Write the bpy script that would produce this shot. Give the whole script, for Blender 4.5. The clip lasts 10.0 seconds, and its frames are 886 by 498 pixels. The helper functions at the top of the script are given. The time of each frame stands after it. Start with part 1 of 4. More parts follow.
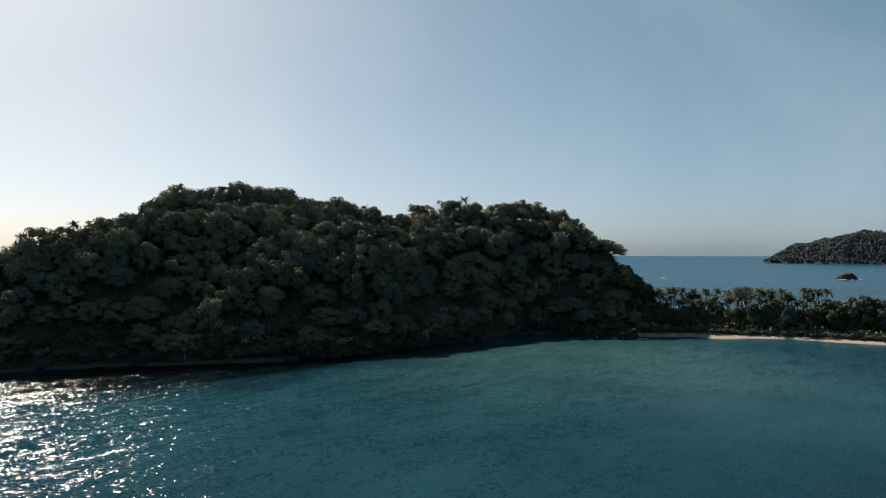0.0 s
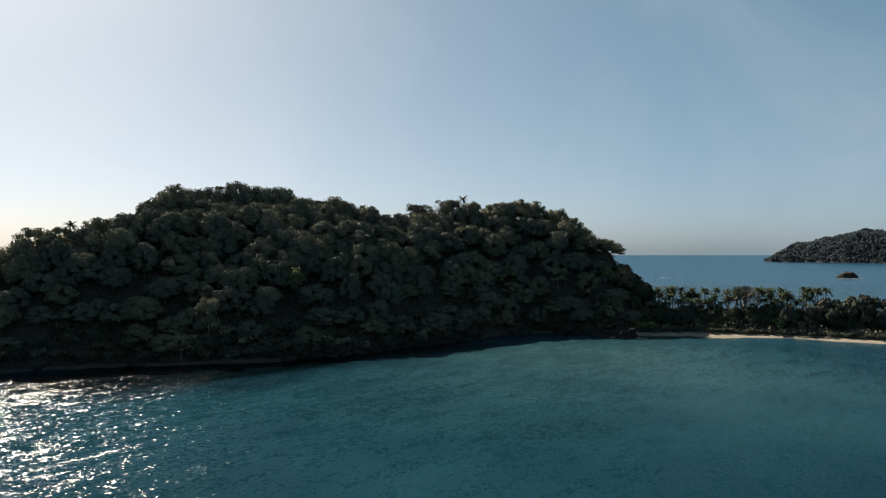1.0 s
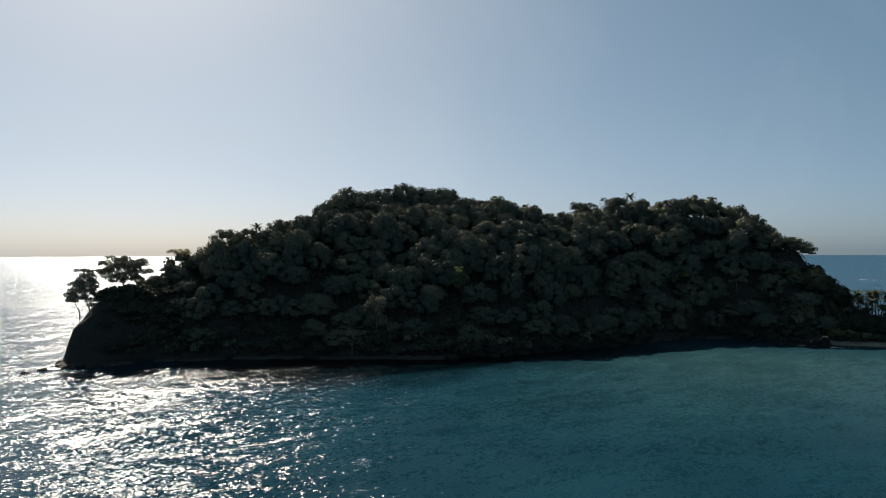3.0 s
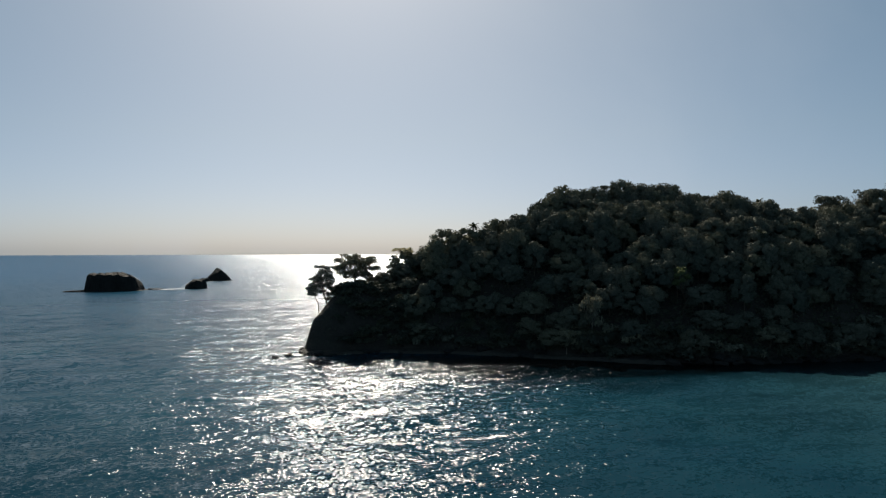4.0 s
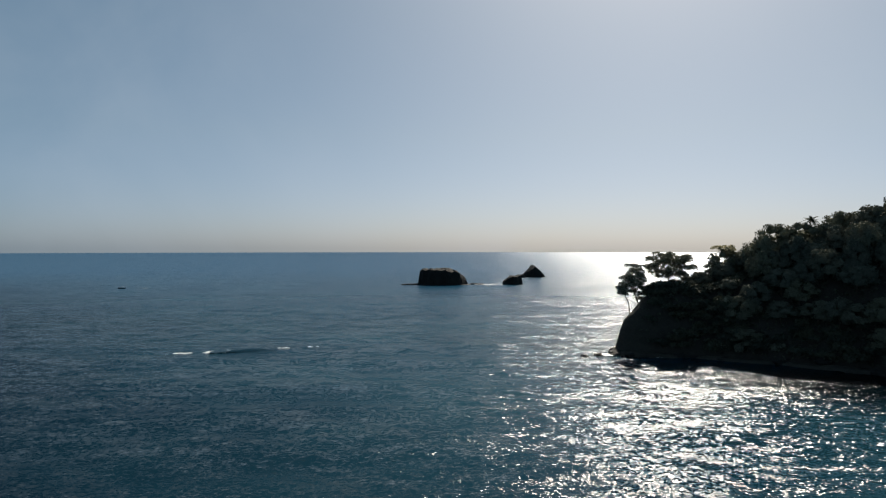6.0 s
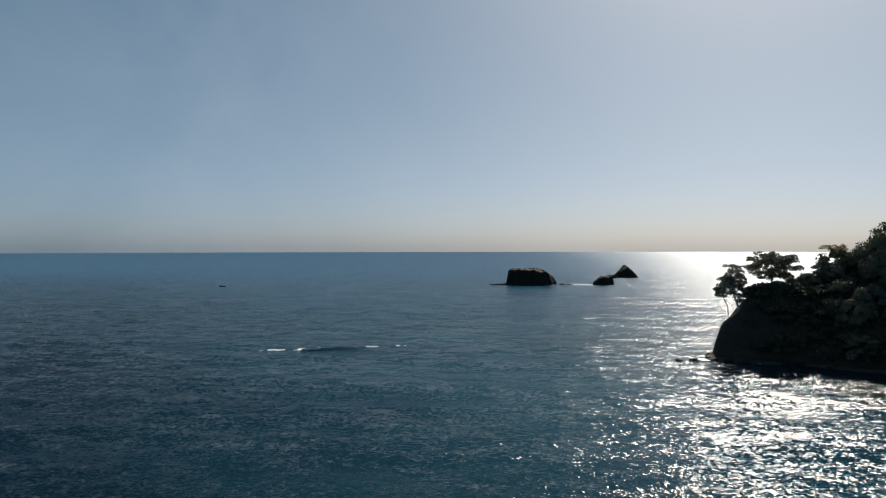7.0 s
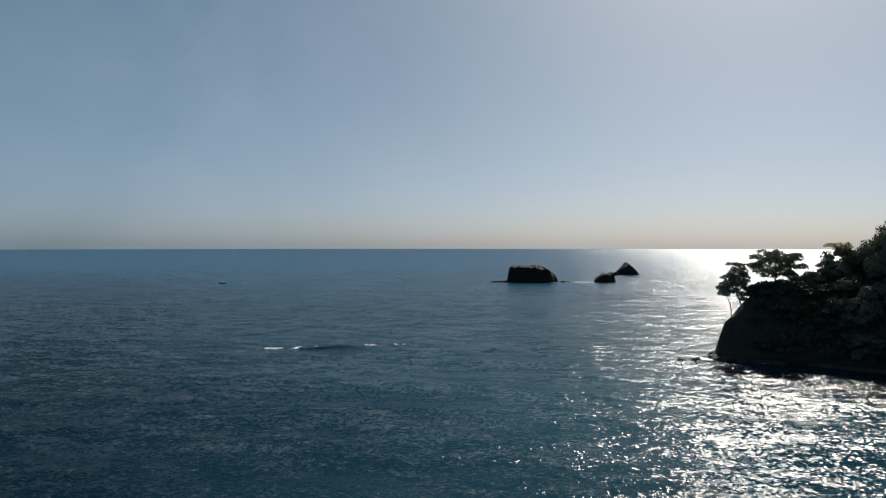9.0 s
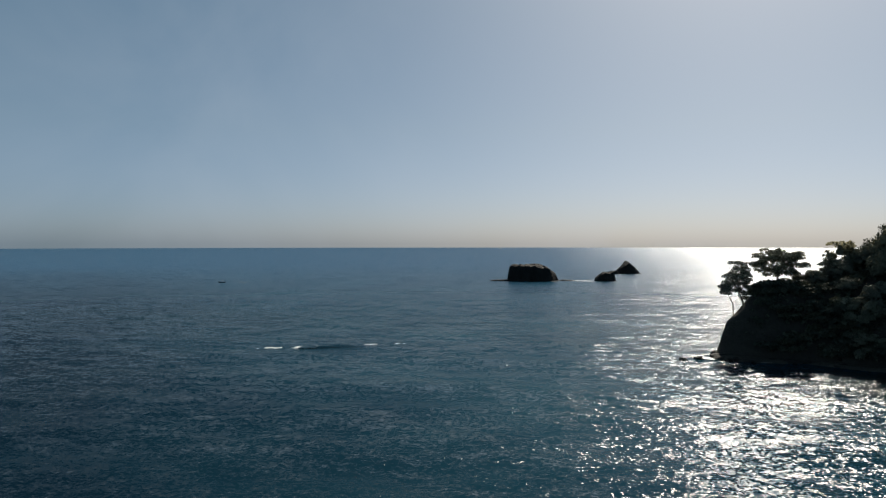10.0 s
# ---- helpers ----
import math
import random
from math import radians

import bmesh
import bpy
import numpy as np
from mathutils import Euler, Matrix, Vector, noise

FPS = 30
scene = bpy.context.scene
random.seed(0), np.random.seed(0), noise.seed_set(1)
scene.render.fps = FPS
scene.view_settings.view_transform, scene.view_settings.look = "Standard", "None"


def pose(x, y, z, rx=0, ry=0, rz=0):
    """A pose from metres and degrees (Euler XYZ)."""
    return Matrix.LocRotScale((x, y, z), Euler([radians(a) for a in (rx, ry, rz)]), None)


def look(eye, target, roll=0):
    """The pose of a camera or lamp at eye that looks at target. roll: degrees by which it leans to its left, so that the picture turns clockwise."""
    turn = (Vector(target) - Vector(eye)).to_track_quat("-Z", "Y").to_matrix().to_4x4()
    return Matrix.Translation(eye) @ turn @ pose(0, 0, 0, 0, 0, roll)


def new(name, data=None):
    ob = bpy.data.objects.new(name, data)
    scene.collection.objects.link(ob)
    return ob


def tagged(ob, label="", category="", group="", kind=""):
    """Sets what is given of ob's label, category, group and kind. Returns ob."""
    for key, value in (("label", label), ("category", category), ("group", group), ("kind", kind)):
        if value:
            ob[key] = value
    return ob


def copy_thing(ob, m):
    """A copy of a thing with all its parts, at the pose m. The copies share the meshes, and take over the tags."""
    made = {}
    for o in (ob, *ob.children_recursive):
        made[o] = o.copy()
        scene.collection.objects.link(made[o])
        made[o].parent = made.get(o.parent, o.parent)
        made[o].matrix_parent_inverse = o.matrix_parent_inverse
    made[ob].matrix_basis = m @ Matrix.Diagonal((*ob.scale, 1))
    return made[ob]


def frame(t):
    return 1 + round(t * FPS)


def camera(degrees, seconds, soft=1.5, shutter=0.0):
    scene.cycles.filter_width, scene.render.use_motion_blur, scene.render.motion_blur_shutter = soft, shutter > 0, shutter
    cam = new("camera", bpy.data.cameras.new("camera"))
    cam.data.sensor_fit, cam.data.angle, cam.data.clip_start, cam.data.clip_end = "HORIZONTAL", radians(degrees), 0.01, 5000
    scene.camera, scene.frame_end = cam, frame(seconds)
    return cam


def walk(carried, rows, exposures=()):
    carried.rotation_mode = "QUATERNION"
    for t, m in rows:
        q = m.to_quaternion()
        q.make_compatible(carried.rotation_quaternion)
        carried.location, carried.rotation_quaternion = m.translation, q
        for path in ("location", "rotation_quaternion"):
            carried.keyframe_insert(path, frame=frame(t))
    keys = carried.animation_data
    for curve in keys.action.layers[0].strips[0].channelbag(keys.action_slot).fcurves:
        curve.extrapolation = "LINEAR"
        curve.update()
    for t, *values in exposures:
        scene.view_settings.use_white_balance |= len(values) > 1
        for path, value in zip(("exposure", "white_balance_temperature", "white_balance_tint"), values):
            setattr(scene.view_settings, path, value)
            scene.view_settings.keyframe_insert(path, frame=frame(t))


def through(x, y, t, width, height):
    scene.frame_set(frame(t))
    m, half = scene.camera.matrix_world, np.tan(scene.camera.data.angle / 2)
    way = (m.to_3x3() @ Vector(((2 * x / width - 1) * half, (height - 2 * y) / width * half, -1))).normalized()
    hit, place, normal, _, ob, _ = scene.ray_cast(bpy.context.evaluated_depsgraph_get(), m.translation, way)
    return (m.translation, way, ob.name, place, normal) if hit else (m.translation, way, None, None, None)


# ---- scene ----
# Camera: a small drone that hovers and drifts some metres while it turns to the left.
cam = camera(65.5, 10.0, soft=1.2)
ROWS = (
    (0.0, -0.77, 0.02, 30.01, 90.22, -0.00, -0.15),
    (0.5, -0.19, 0.21, 29.99, 90.19, 0.07, -0.19),
    (1.0, 0.25, 0.52, 29.98, 90.19, 0.12, -0.07),
    (1.5, 0.56, 0.95, 29.97, 90.20, 0.15, 1.95),
    (2.0, 0.75, 1.47, 29.97, 90.22, 0.20, 4.43),
    (2.2, 0.79, 1.71, 29.97, 90.22, 0.20, 5.85),
    (3.3, 0.72, 3.17, 29.97, 90.17, 0.13, 17.60),
    (3.5, 0.68, 3.47, 29.97, 90.16, 0.12, 20.80),
    (3.7, 0.61, 3.77, 29.97, 90.14, 0.08, 24.75),
    (4.0, 0.49, 4.23, 29.98, 90.11, 0.03, 31.37),
    (4.2, 0.39, 4.54, 29.98, 90.09, 0.04, 34.10),
    (4.5, 0.21, 5.00, 29.99, 90.07, 0.05, 37.91),
    (5.0, -0.12, 5.79, 30.01, 90.02, 0.12, 44.37),
    (5.5, -0.52, 6.56, 30.02, 89.99, 0.03, 50.68),
    (6.0, -0.95, 7.30, 30.04, 89.92, 0.04, 57.00),
    (6.2, -1.13, 7.60, 30.05, 89.91, 0.05, 59.45),
    (6.5, -1.42, 8.02, 30.07, 89.90, 0.06, 62.20),
    (6.8, -1.73, 8.40, 30.09, 89.90, 0.07, 63.90),
    (7.1, -2.05, 8.77, 30.10, 89.90, 0.08, 64.50),
    (7.3, -2.25, 9.00, 30.12, 89.90, 0.09, 64.57),
    (7.5, -2.44, 9.22, 30.13, 89.91, 0.09, 64.57),
    (8.0, -2.97, 9.71, 30.16, 89.85, 0.07, 64.55),
    (8.5, -3.49, 10.09, 30.20, 89.77, 0.11, 64.54),
    (9.0, -4.00, 10.36, 30.24, 89.64, -0.01, 64.51),
    (9.5, -4.49, 10.49, 30.29, 89.59, 0.09, 64.49),
    (10.0, -4.95, 10.47, 30.33, 89.53, 0.05, 64.48),
)

# seconds, exposure in stops
STOPS = ((0.0, 1.54, 7150, 11), (2.0, 1.50, 7050, 11), (3.5, 1.04, 6600, 10), (5.5, 0.96, 6550, 10), (10.0, 0.88, 6550, 10))
walk(cam, [(t, pose(x, y, z, rx, ry, rz)) for t, x, y, z, rx, ry, rz in ROWS], STOPS)

# ---- light ----
SUN_AZIMUTH = 38.8      # degrees to the left of +y
SUN_HEIGHT = 40.5
world = bpy.data.worlds.new("sky")
scene.world = world
world.use_nodes = True
wn = world.node_tree.nodes
wl = world.node_tree.links
wn.clear()
sky = wn.new("ShaderNodeTexSky")
sky.sky_type = 'NISHITA'
sky.sun_disc = False
sky.sun_elevation = radians(SUN_HEIGHT)
sky.sun_rotation = radians(-SUN_AZIMUTH)
sky.altitude = 0
sky.air_density = 0.6
sky.dust_density = 1.4
sky.ozone_density = 1.0
back = wn.new("ShaderNodeBackground")
back.inputs["Strength"].default_value = 0.05
wout = wn.new("ShaderNodeOutputWorld")
# sea haze scatters some more blue light over the whole sky
veil = wn.new("ShaderNodeMix")
veil.data_type, veil.blend_type = 'RGBA', 'ADD'
veil.inputs[0].default_value = 1.0
veil.inputs[7].default_value = (0.5, 1.7, 2.2, 1)
wl.new(sky.outputs[0], veil.inputs[6])
soft_sky = wn.new("ShaderNodeHueSaturation")
soft_sky.inputs["Saturation"].default_value = 0.97
soft_sky.inputs["Value"].default_value = 0.52
wl.new(veil.outputs[2], soft_sky.inputs["Color"])
# faint high cloud
wisp = wn.new("ShaderNodeTexNoise")
wisp.inputs["Scale"].default_value = 2.6
wisp.inputs["Detail"].default_value = 5.0
wisp.inputs["Roughness"].default_value = 0.55
wisp.inputs["Distortion"].default_value = 0.6
thin = wn.new("ShaderNodeMapRange")
thin.inputs[1].default_value, thin.inputs[2].default_value = 0.45, 0.80
thin.inputs[3].default_value, thin.inputs[4].default_value = 0.0, 0.16
wl.new(wisp.outputs["Fac"], thin.inputs[0])
cloud = wn.new("ShaderNodeMix")
cloud.data_type = 'RGBA'
cloud.inputs[7].default_value = (6.0, 6.5, 7.0, 1)
wl.new(thin.outputs[0], cloud.inputs[0])
wl.new(soft_sky.outputs[0], cloud.inputs[6])
# thin sea haze takes the yellow out of the lowest sky, all the way round
aim = wn.new("ShaderNodeTexCoord")
high = wn.new("ShaderNodeSeparateXYZ")
wl.new(aim.outputs["Generated"], high.inputs[0])
low_sky = wn.new("ShaderNodeMapRange")
low_sky.inputs[1].default_value, low_sky.inputs[2].default_value = 0.0, 0.16
low_sky.inputs[3].default_value, low_sky.inputs[4].default_value = 1.0, 0.0
wl.new(high.outputs[2], low_sky.inputs[0])
haze = wn.new("ShaderNodeMix")
haze.data_type, haze.blend_type = 'RGBA', 'MULTIPLY'
haze.inputs[7].default_value = (0.93, 0.96, 1.08, 1)
wl.new(low_sky.outputs[0], haze.inputs[0])
wl.new(cloud.outputs[2], haze.inputs[6])
wl.new(haze.outputs[2], back.inputs[0])
wl.new(back.outputs[0], wout.inputs[0])

sun_data = bpy.data.lights.new("sun", 'SUN')
sun_data.energy = 5.0
sun_data.angle = radians(0.55)
sun_data.color = (1.0, 0.93, 0.82)
sun = new("sun", sun_data)
az, el = radians(SUN_AZIMUTH), radians(SUN_HEIGHT)
sun_way = Vector((-math.sin(az) * math.cos(el), math.cos(az) * math.cos(el), math.sin(el)))
sun.matrix_world = look(sun_way * 300, (0, 0, 0))


# ---- materials ----
def material(name, rough=0.8, metal=0.0):
    m = bpy.data.materials.new(name)
    m.use_nodes = True
    n, l = m.node_tree.nodes, m.node_tree.links
    p = n["Principled BSDF"]
    p.inputs["Roughness"].default_value = rough
    p.inputs["Metallic"].default_value = metal
    return m, n, l, p


def noise_node(n, l, scale, detail=4.0, rough=0.6, vector=None):
    t = n.new("ShaderNodeTexNoise")
    t.inputs["Scale"].default_value = scale
    t.inputs["Detail"].default_value = detail
    t.inputs["Roughness"].default_value = rough
    if vector is not None:
        l.new(vector, t.inputs["Vector"])
    return t


def ramp_node(n, l, fac, stops):
    r = n.new("ShaderNodeValToRGB")
    e = r.color_ramp.elements
    while len(e) < len(stops):
        e.new(0.5)
    for k, (at, col) in zip(e, stops):
        k.position, k.color = at, (*col, 1)
    l.new(fac, r.inputs["Fac"])
    return r


def mix_node(n, l, fac, a, b, kind='MIX'):
    m = n.new("ShaderNodeMix")
    m.data_type, m.blend_type = 'RGBA', kind
    for sock, v in ((m.inputs[0], fac), (m.inputs[6], a), (m.inputs[7], b)):
        if isinstance(v, (int, float)):
            sock.default_value = v
        elif isinstance(v, tuple):
            sock.default_value = (*v, 1)
        else:
            l.new(v, sock)
    return m.outputs[2]


def bump_node(n, l, height, strength, distance, normal=None):
    b = n.new("ShaderNodeBump")
    b.inputs["Strength"].default_value = strength
    b.inputs["Distance"].default_value = distance
    l.new(height, b.inputs["Height"])
    if normal is not None:
        l.new(normal, b.inputs["Normal"])
    return b.outputs[0]


def rock_material(name, dark, light, scale=0.35, rough=0.85):
    m, n, l, p = material(name, rough)
    pos = n.new("ShaderNodeNewGeometry").outputs["Position"]
    a = noise_node(n, l, scale, 6, 0.65, pos)
    b = noise_node(n, l, scale * 7, 5, 0.7, pos)
    c = mix_node(n, l, 0.45, a.outputs["Fac"], b.outputs["Fac"])
    r = ramp_node(n, l, c, ((0.3, dark), (0.55, tuple((x + y) / 2 for x, y in zip(dark, light))), (0.72, light)))
    l.new(r.outputs[0], p.inputs["Base Color"])
    p.inputs["Specular IOR Level"].default_value = 0.1
    l.new(bump_node(n, l, c, 0.9, 0.8), p.inputs["Normal"])
    return m


def leaf_material(name, dark, light, through=0.12):
    """Foliage: colour varies from tree to tree and from leaf to leaf; some light passes through."""
    m, n, l, p = material(name, 0.55)
    info = n.new("ShaderNodeObjectInfo")
    geo = n.new("ShaderNodeNewGeometry")
    leaf = ramp_node(n, l, geo.outputs["Random Per Island"], ((0.0, dark), (1.0, light)))
    tree = ramp_node(n, l, info.outputs["Random"], ((0.0, (0.74, 0.80, 0.78)), (0.5, (1.0, 1.0, 0.94)), (1.0, (1.2, 1.14, 0.95))))
    col = mix_node(n, l, 1.0, leaf.outputs[0], tree.outputs[0], 'MULTIPLY')
    l.new(col, p.inputs["Base Color"])
    p.inputs["Specular IOR Level"].default_value = 0.04
    p.inputs["Roughness"].default_value = 0.7
    tr = n.new("ShaderNodeBsdfTranslucent")
    l.new(col, tr.inputs["Color"])
    ms = n.new("ShaderNodeMixShader")
    ms.inputs[0].default_value = through
    out = n["Material Output"]
    l.new(p.outputs[0], ms.inputs[1])
    l.new(tr.outputs[0], ms.inputs[2])
    l.new(ms.outputs[0], out.inputs["Surface"])
    return m


M_LEAF = leaf_material("leaf_broad", (0.080, 0.084, 0.071), (0.130, 0.135, 0.112), 0.07)
M_SHRUB = leaf_material("leaf_shrub", (0.044, 0.048, 0.040), (0.075, 0.080, 0.064), 0.07)
M_LEAF_GREY = leaf_material("leaf_greyish", (0.11, 0.11, 0.09), (0.20, 0.195, 0.155))
M_LEAF_PALE = leaf_material("leaf_pale", (0.17, 0.16, 0.11), (0.28, 0.26, 0.18), 0.45)
M_LEAF_LIME = leaf_material("leaf_lime", (0.11, 0.125, 0.062), (0.18, 0.195, 0.095), 0.28)
M_PALM = leaf_material("leaf_palm", (0.020, 0.029, 0.018), (0.040, 0.051, 0.031), 0.08)
# bluish: distance haze over the far cape put into the leaf colour
M_HAZED_LEAF = leaf_material("leaf_hazed", (0.034, 0.046, 0.063), (0.042, 0.057, 0.075), 0.03)
M_PALM_BARK = rock_material("palm_bark", (0.05, 0.043, 0.035), (0.13, 0.115, 0.095), 1.5)
M_BARK = rock_material("bark", (0.05, 0.04, 0.03), (0.16, 0.13, 0.10), 1.5)
M_PALE_BARK = rock_material("pale_bark", (0.14, 0.12, 0.10), (0.30, 0.27, 0.23), 1.5)
M_ROCK = rock_material("wet_dark_rock", (0.012, 0.0115, 0.011), (0.034, 0.032, 0.030), 0.3)
M_CLIFF = rock_material("brown_rock", (0.022, 0.020, 0.018), (0.070, 0.062, 0.052), 0.22)
M_WOOD = rock_material("driftwood", (0.12, 0.10, 0.08), (0.32, 0.28, 0.23), 2.0)


def sand_material():
    m, n, l, p = material("beach_sand", 0.9)
    pos = n.new("ShaderNodeNewGeometry").outputs["Position"]
    a = noise_node(n, l, 0.25, 5, 0.6, pos)
    b = noise_node(n, l, 6.0, 4, 0.6, pos)
    r = ramp_node(n, l, a.outputs["Fac"], ((0.35, (0.125, 0.103, 0.08)), (0.6, (0.21, 0.178, 0.14))))
    c = mix_node(n, l, 0.25, r.outputs[0], b.outputs["Color"], 'SOFT_LIGHT')
    # wet sand close to the water line
    sep = n.new("ShaderNodeSeparateXYZ")
    l.new(pos, sep.inputs[0])
    wet = n.new("ShaderNodeMapRange")
    wet.inputs[1].default_value, wet.inputs[2].default_value = 0.1, 0.55
    l.new(sep.outputs[2], wet.inputs[0])
    c = mix_node(n, l, wet.outputs[0], (0.12, 0.10, 0.075), c)
    # leaf litter and soil under the trees
    litter = n.new("ShaderNodeMapRange")
    litter.inputs[1].default_value, litter.inputs[2].default_value = 1.05, 1.4
    l.new(sep.outputs[2], litter.inputs[0])
    c = mix_node(n, l, litter.outputs[0], c, (0.035, 0.03, 0.02))
    l.new(c, p.inputs["Base Color"])
    l.new(bump_node(n, l, b.outputs["Fac"], 0.5, 0.1), p.inputs["Normal"])
    return m


def sea_material():
    """Sea water: deep blue, teal over the sandy bay, with chop and ripples."""
    m, n, l, p = material("sea_water", 0.12)
    p.inputs["IOR"].default_value = 1.333
    pos = n.new("ShaderNodeNewGeometry").outputs["Position"]
    # distance from the middle of the sandy bay
    d = n.new("ShaderNodeVectorMath")
    d.operation = 'DISTANCE'
    warp = noise_node(n, l, 0.012, 3, 0.5, pos)
    wv = n.new("ShaderNodeVectorMath")
    wv.operation = 'MULTIPLY_ADD'
    wv.inputs[1].default_value = (70, 70, 0)
    l.new(warp.outputs["Color"], wv.inputs[0])
    l.new(pos, wv.inputs[2])
    l.new(wv.outputs[0], d.inputs[0])
    d.inputs[1].default_value = (73, 234, 0)
    near = n.new("ShaderNodeMapRange")
    near.inputs[1].default_value, near.inputs[2].default_value = 12, 100
    l.new(d.outputs["Value"], near.inputs[0])
    # reflected sky and haze painted in by distance: paler blue further out
    from_spot = n.new("ShaderNodeVectorMath")
    from_spot.operation = 'DISTANCE'
    l.new(pos, from_spot.inputs[0])
    from_spot.inputs[1].default_value = (-110, -90, 0)
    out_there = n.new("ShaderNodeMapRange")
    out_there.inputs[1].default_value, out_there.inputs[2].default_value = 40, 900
    l.new(from_spot.outputs["Value"], out_there.inputs[0])
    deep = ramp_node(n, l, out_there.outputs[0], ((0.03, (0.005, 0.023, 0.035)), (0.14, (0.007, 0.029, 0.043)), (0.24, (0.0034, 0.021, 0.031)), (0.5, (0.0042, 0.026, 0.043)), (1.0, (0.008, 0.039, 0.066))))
    # darker to the south: dimmer sky reflection away from the sun, painted in
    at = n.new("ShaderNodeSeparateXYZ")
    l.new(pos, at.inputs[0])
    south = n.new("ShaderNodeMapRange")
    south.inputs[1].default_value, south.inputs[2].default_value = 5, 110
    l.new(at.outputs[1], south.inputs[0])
    south_dim = ramp_node(n, l, south.outputs[0], ((0.0, (0.10, 0.22, 0.28)), (0.5, (0.4, 0.6, 0.62)), (1.0, (1.0, 1.0, 1.0))))
    south_dim_far = mix_node(n, l, out_there.outputs[0], south_dim.outputs[0], (0.8, 0.92, 1.0))
    # paler to the west: brighter sky reflection towards the sun, painted in
    west = n.new("ShaderNodeMapRange")
    west.inputs[1].default_value, west.inputs[2].default_value = -20, -150
    l.new(at.outputs[0], west.inputs[0])
    west_sheen = ramp_node(n, l, west.outputs[0], ((0.0, (1.0, 1.0, 1.0)), (1.0, (1.5, 1.2, 1.25))))
    deep_out = mix_node(n, l, 1.0, deep.outputs[0], south_dim_far, 'MULTIPLY')
    deep_out = mix_node(n, l, 1.0, deep_out, west_sheen.outputs[0], 'MULTIPLY')
    shallow = ramp_node(n, l, near.outputs[0], ((0.0, (0.015, 0.041, 0.047)), (0.45, (0.012, 0.036, 0.044)), (1.0, (0.006, 0.025, 0.033))))
    col_out = mix_node(n, l, near.outputs[0], shallow.outputs[0], deep_out)
    # reef ellipse: the hill's dark reflection painted into the colour off the wooded shore
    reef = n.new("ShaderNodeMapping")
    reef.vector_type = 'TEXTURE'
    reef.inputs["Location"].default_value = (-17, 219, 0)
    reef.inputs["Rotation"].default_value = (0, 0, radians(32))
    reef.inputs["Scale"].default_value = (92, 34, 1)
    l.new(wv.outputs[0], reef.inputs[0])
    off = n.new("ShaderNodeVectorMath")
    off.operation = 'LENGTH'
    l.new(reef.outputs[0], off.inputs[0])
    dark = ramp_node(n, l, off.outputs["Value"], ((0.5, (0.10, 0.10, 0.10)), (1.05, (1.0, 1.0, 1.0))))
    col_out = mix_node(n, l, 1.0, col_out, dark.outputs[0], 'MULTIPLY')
    big = noise_node(n, l, 0.02, 4, 0.6, pos)
    tint = ramp_node(n, l, big.outputs["Fac"], ((0.35, (0.75, 0.8, 0.85)), (0.65, (1.2, 1.15, 1.1))))
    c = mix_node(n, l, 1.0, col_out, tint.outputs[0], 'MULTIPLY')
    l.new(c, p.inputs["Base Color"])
    # wind chop: crests lie across the wind
    mp = n.new("ShaderNodeMapping")
    mp.inputs["Scale"].default_value = (0.8, 1.0, 1.0)
    long_crests = n.new("ShaderNodeMapping")
    long_crests.inputs["Scale"].default_value = (0.38, 1.0, 1.0)
    turned = n.new("ShaderNodeMapping")
    turned.inputs["Rotation"].default_value = (0, 0, radians(-54))
    l.new(pos, turned.inputs[0])
    l.new(turned.outputs[0], mp.inputs[0])
    l.new(turned.outputs[0], long_crests.inputs[0])
    # slopes of the waves at four sizes, from long chop to ripples
    slope = None
    for scale, detail, steep in ((0.07, 2, 0.22), (0.30, 2, 0.78), (0.7, 1, 0.62), (1.6, 1, 1.15), (3.6, 1, 1.1)):
        t = noise_node(n, l, scale, detail, 0.55, (long_crests if scale < 0.5 else mp).outputs[0])
        v = n.new("ShaderNodeVectorMath")
        v.operation = 'MULTIPLY_ADD'
        v.inputs[1].default_value = (steep * 0.66, steep * 1.26, 0)
        v.inputs[2].default_value = (-steep * 0.33, -steep * 0.63, 0)
        l.new(t.outputs["Color"], v.inputs[0])
        if slope is None:
            slope = v.outputs[0]
        else:
            add = n.new("ShaderNodeVectorMath")
            l.new(slope, add.inputs[0])
            l.new(v.outputs[0], add.inputs[1])
            slope = add.outputs[0]
    # the bay lies in the lee of the island and is calmer
    calm = n.new("ShaderNodeMapRange")
    calm.inputs[3].default_value, calm.inputs[4].default_value = 0.64, 1.0
    l.new(near.outputs[0], calm.inputs[0])
    lee = n.new("ShaderNodeVectorMath")
    lee.operation = 'SCALE'
    # the steep sides of the waves face along the wind
    wind = n.new("ShaderNodeVectorRotate")
    wind.rotation_type = 'Z_AXIS'
    wind.inputs["Angle"].default_value = radians(36)
    l.new(slope, wind.inputs[0])
    l.new(wind.outputs[0], lee.inputs[0])
    # gusts roughen the water in patches
    gust = n.new("ShaderNodeMapRange")
    gust.inputs[1].default_value, gust.inputs[2].default_value = 0.3, 0.7
    gust.inputs[3].default_value, gust.inputs[4].default_value = 0.88, 1.14
    l.new(noise_node(n, l, 0.035, 4, 0.65, long_crests.outputs[0]).outputs["Fac"], gust.inputs[0])
    patch = n.new("ShaderNodeMath")
    patch.operation = 'MULTIPLY'
    l.new(calm.outputs[0], patch.inputs[0])
    l.new(gust.outputs[0], patch.inputs[1])
    l.new(patch.outputs[0], lee.inputs["Scale"])
    tilt = n.new("ShaderNodeVectorMath")
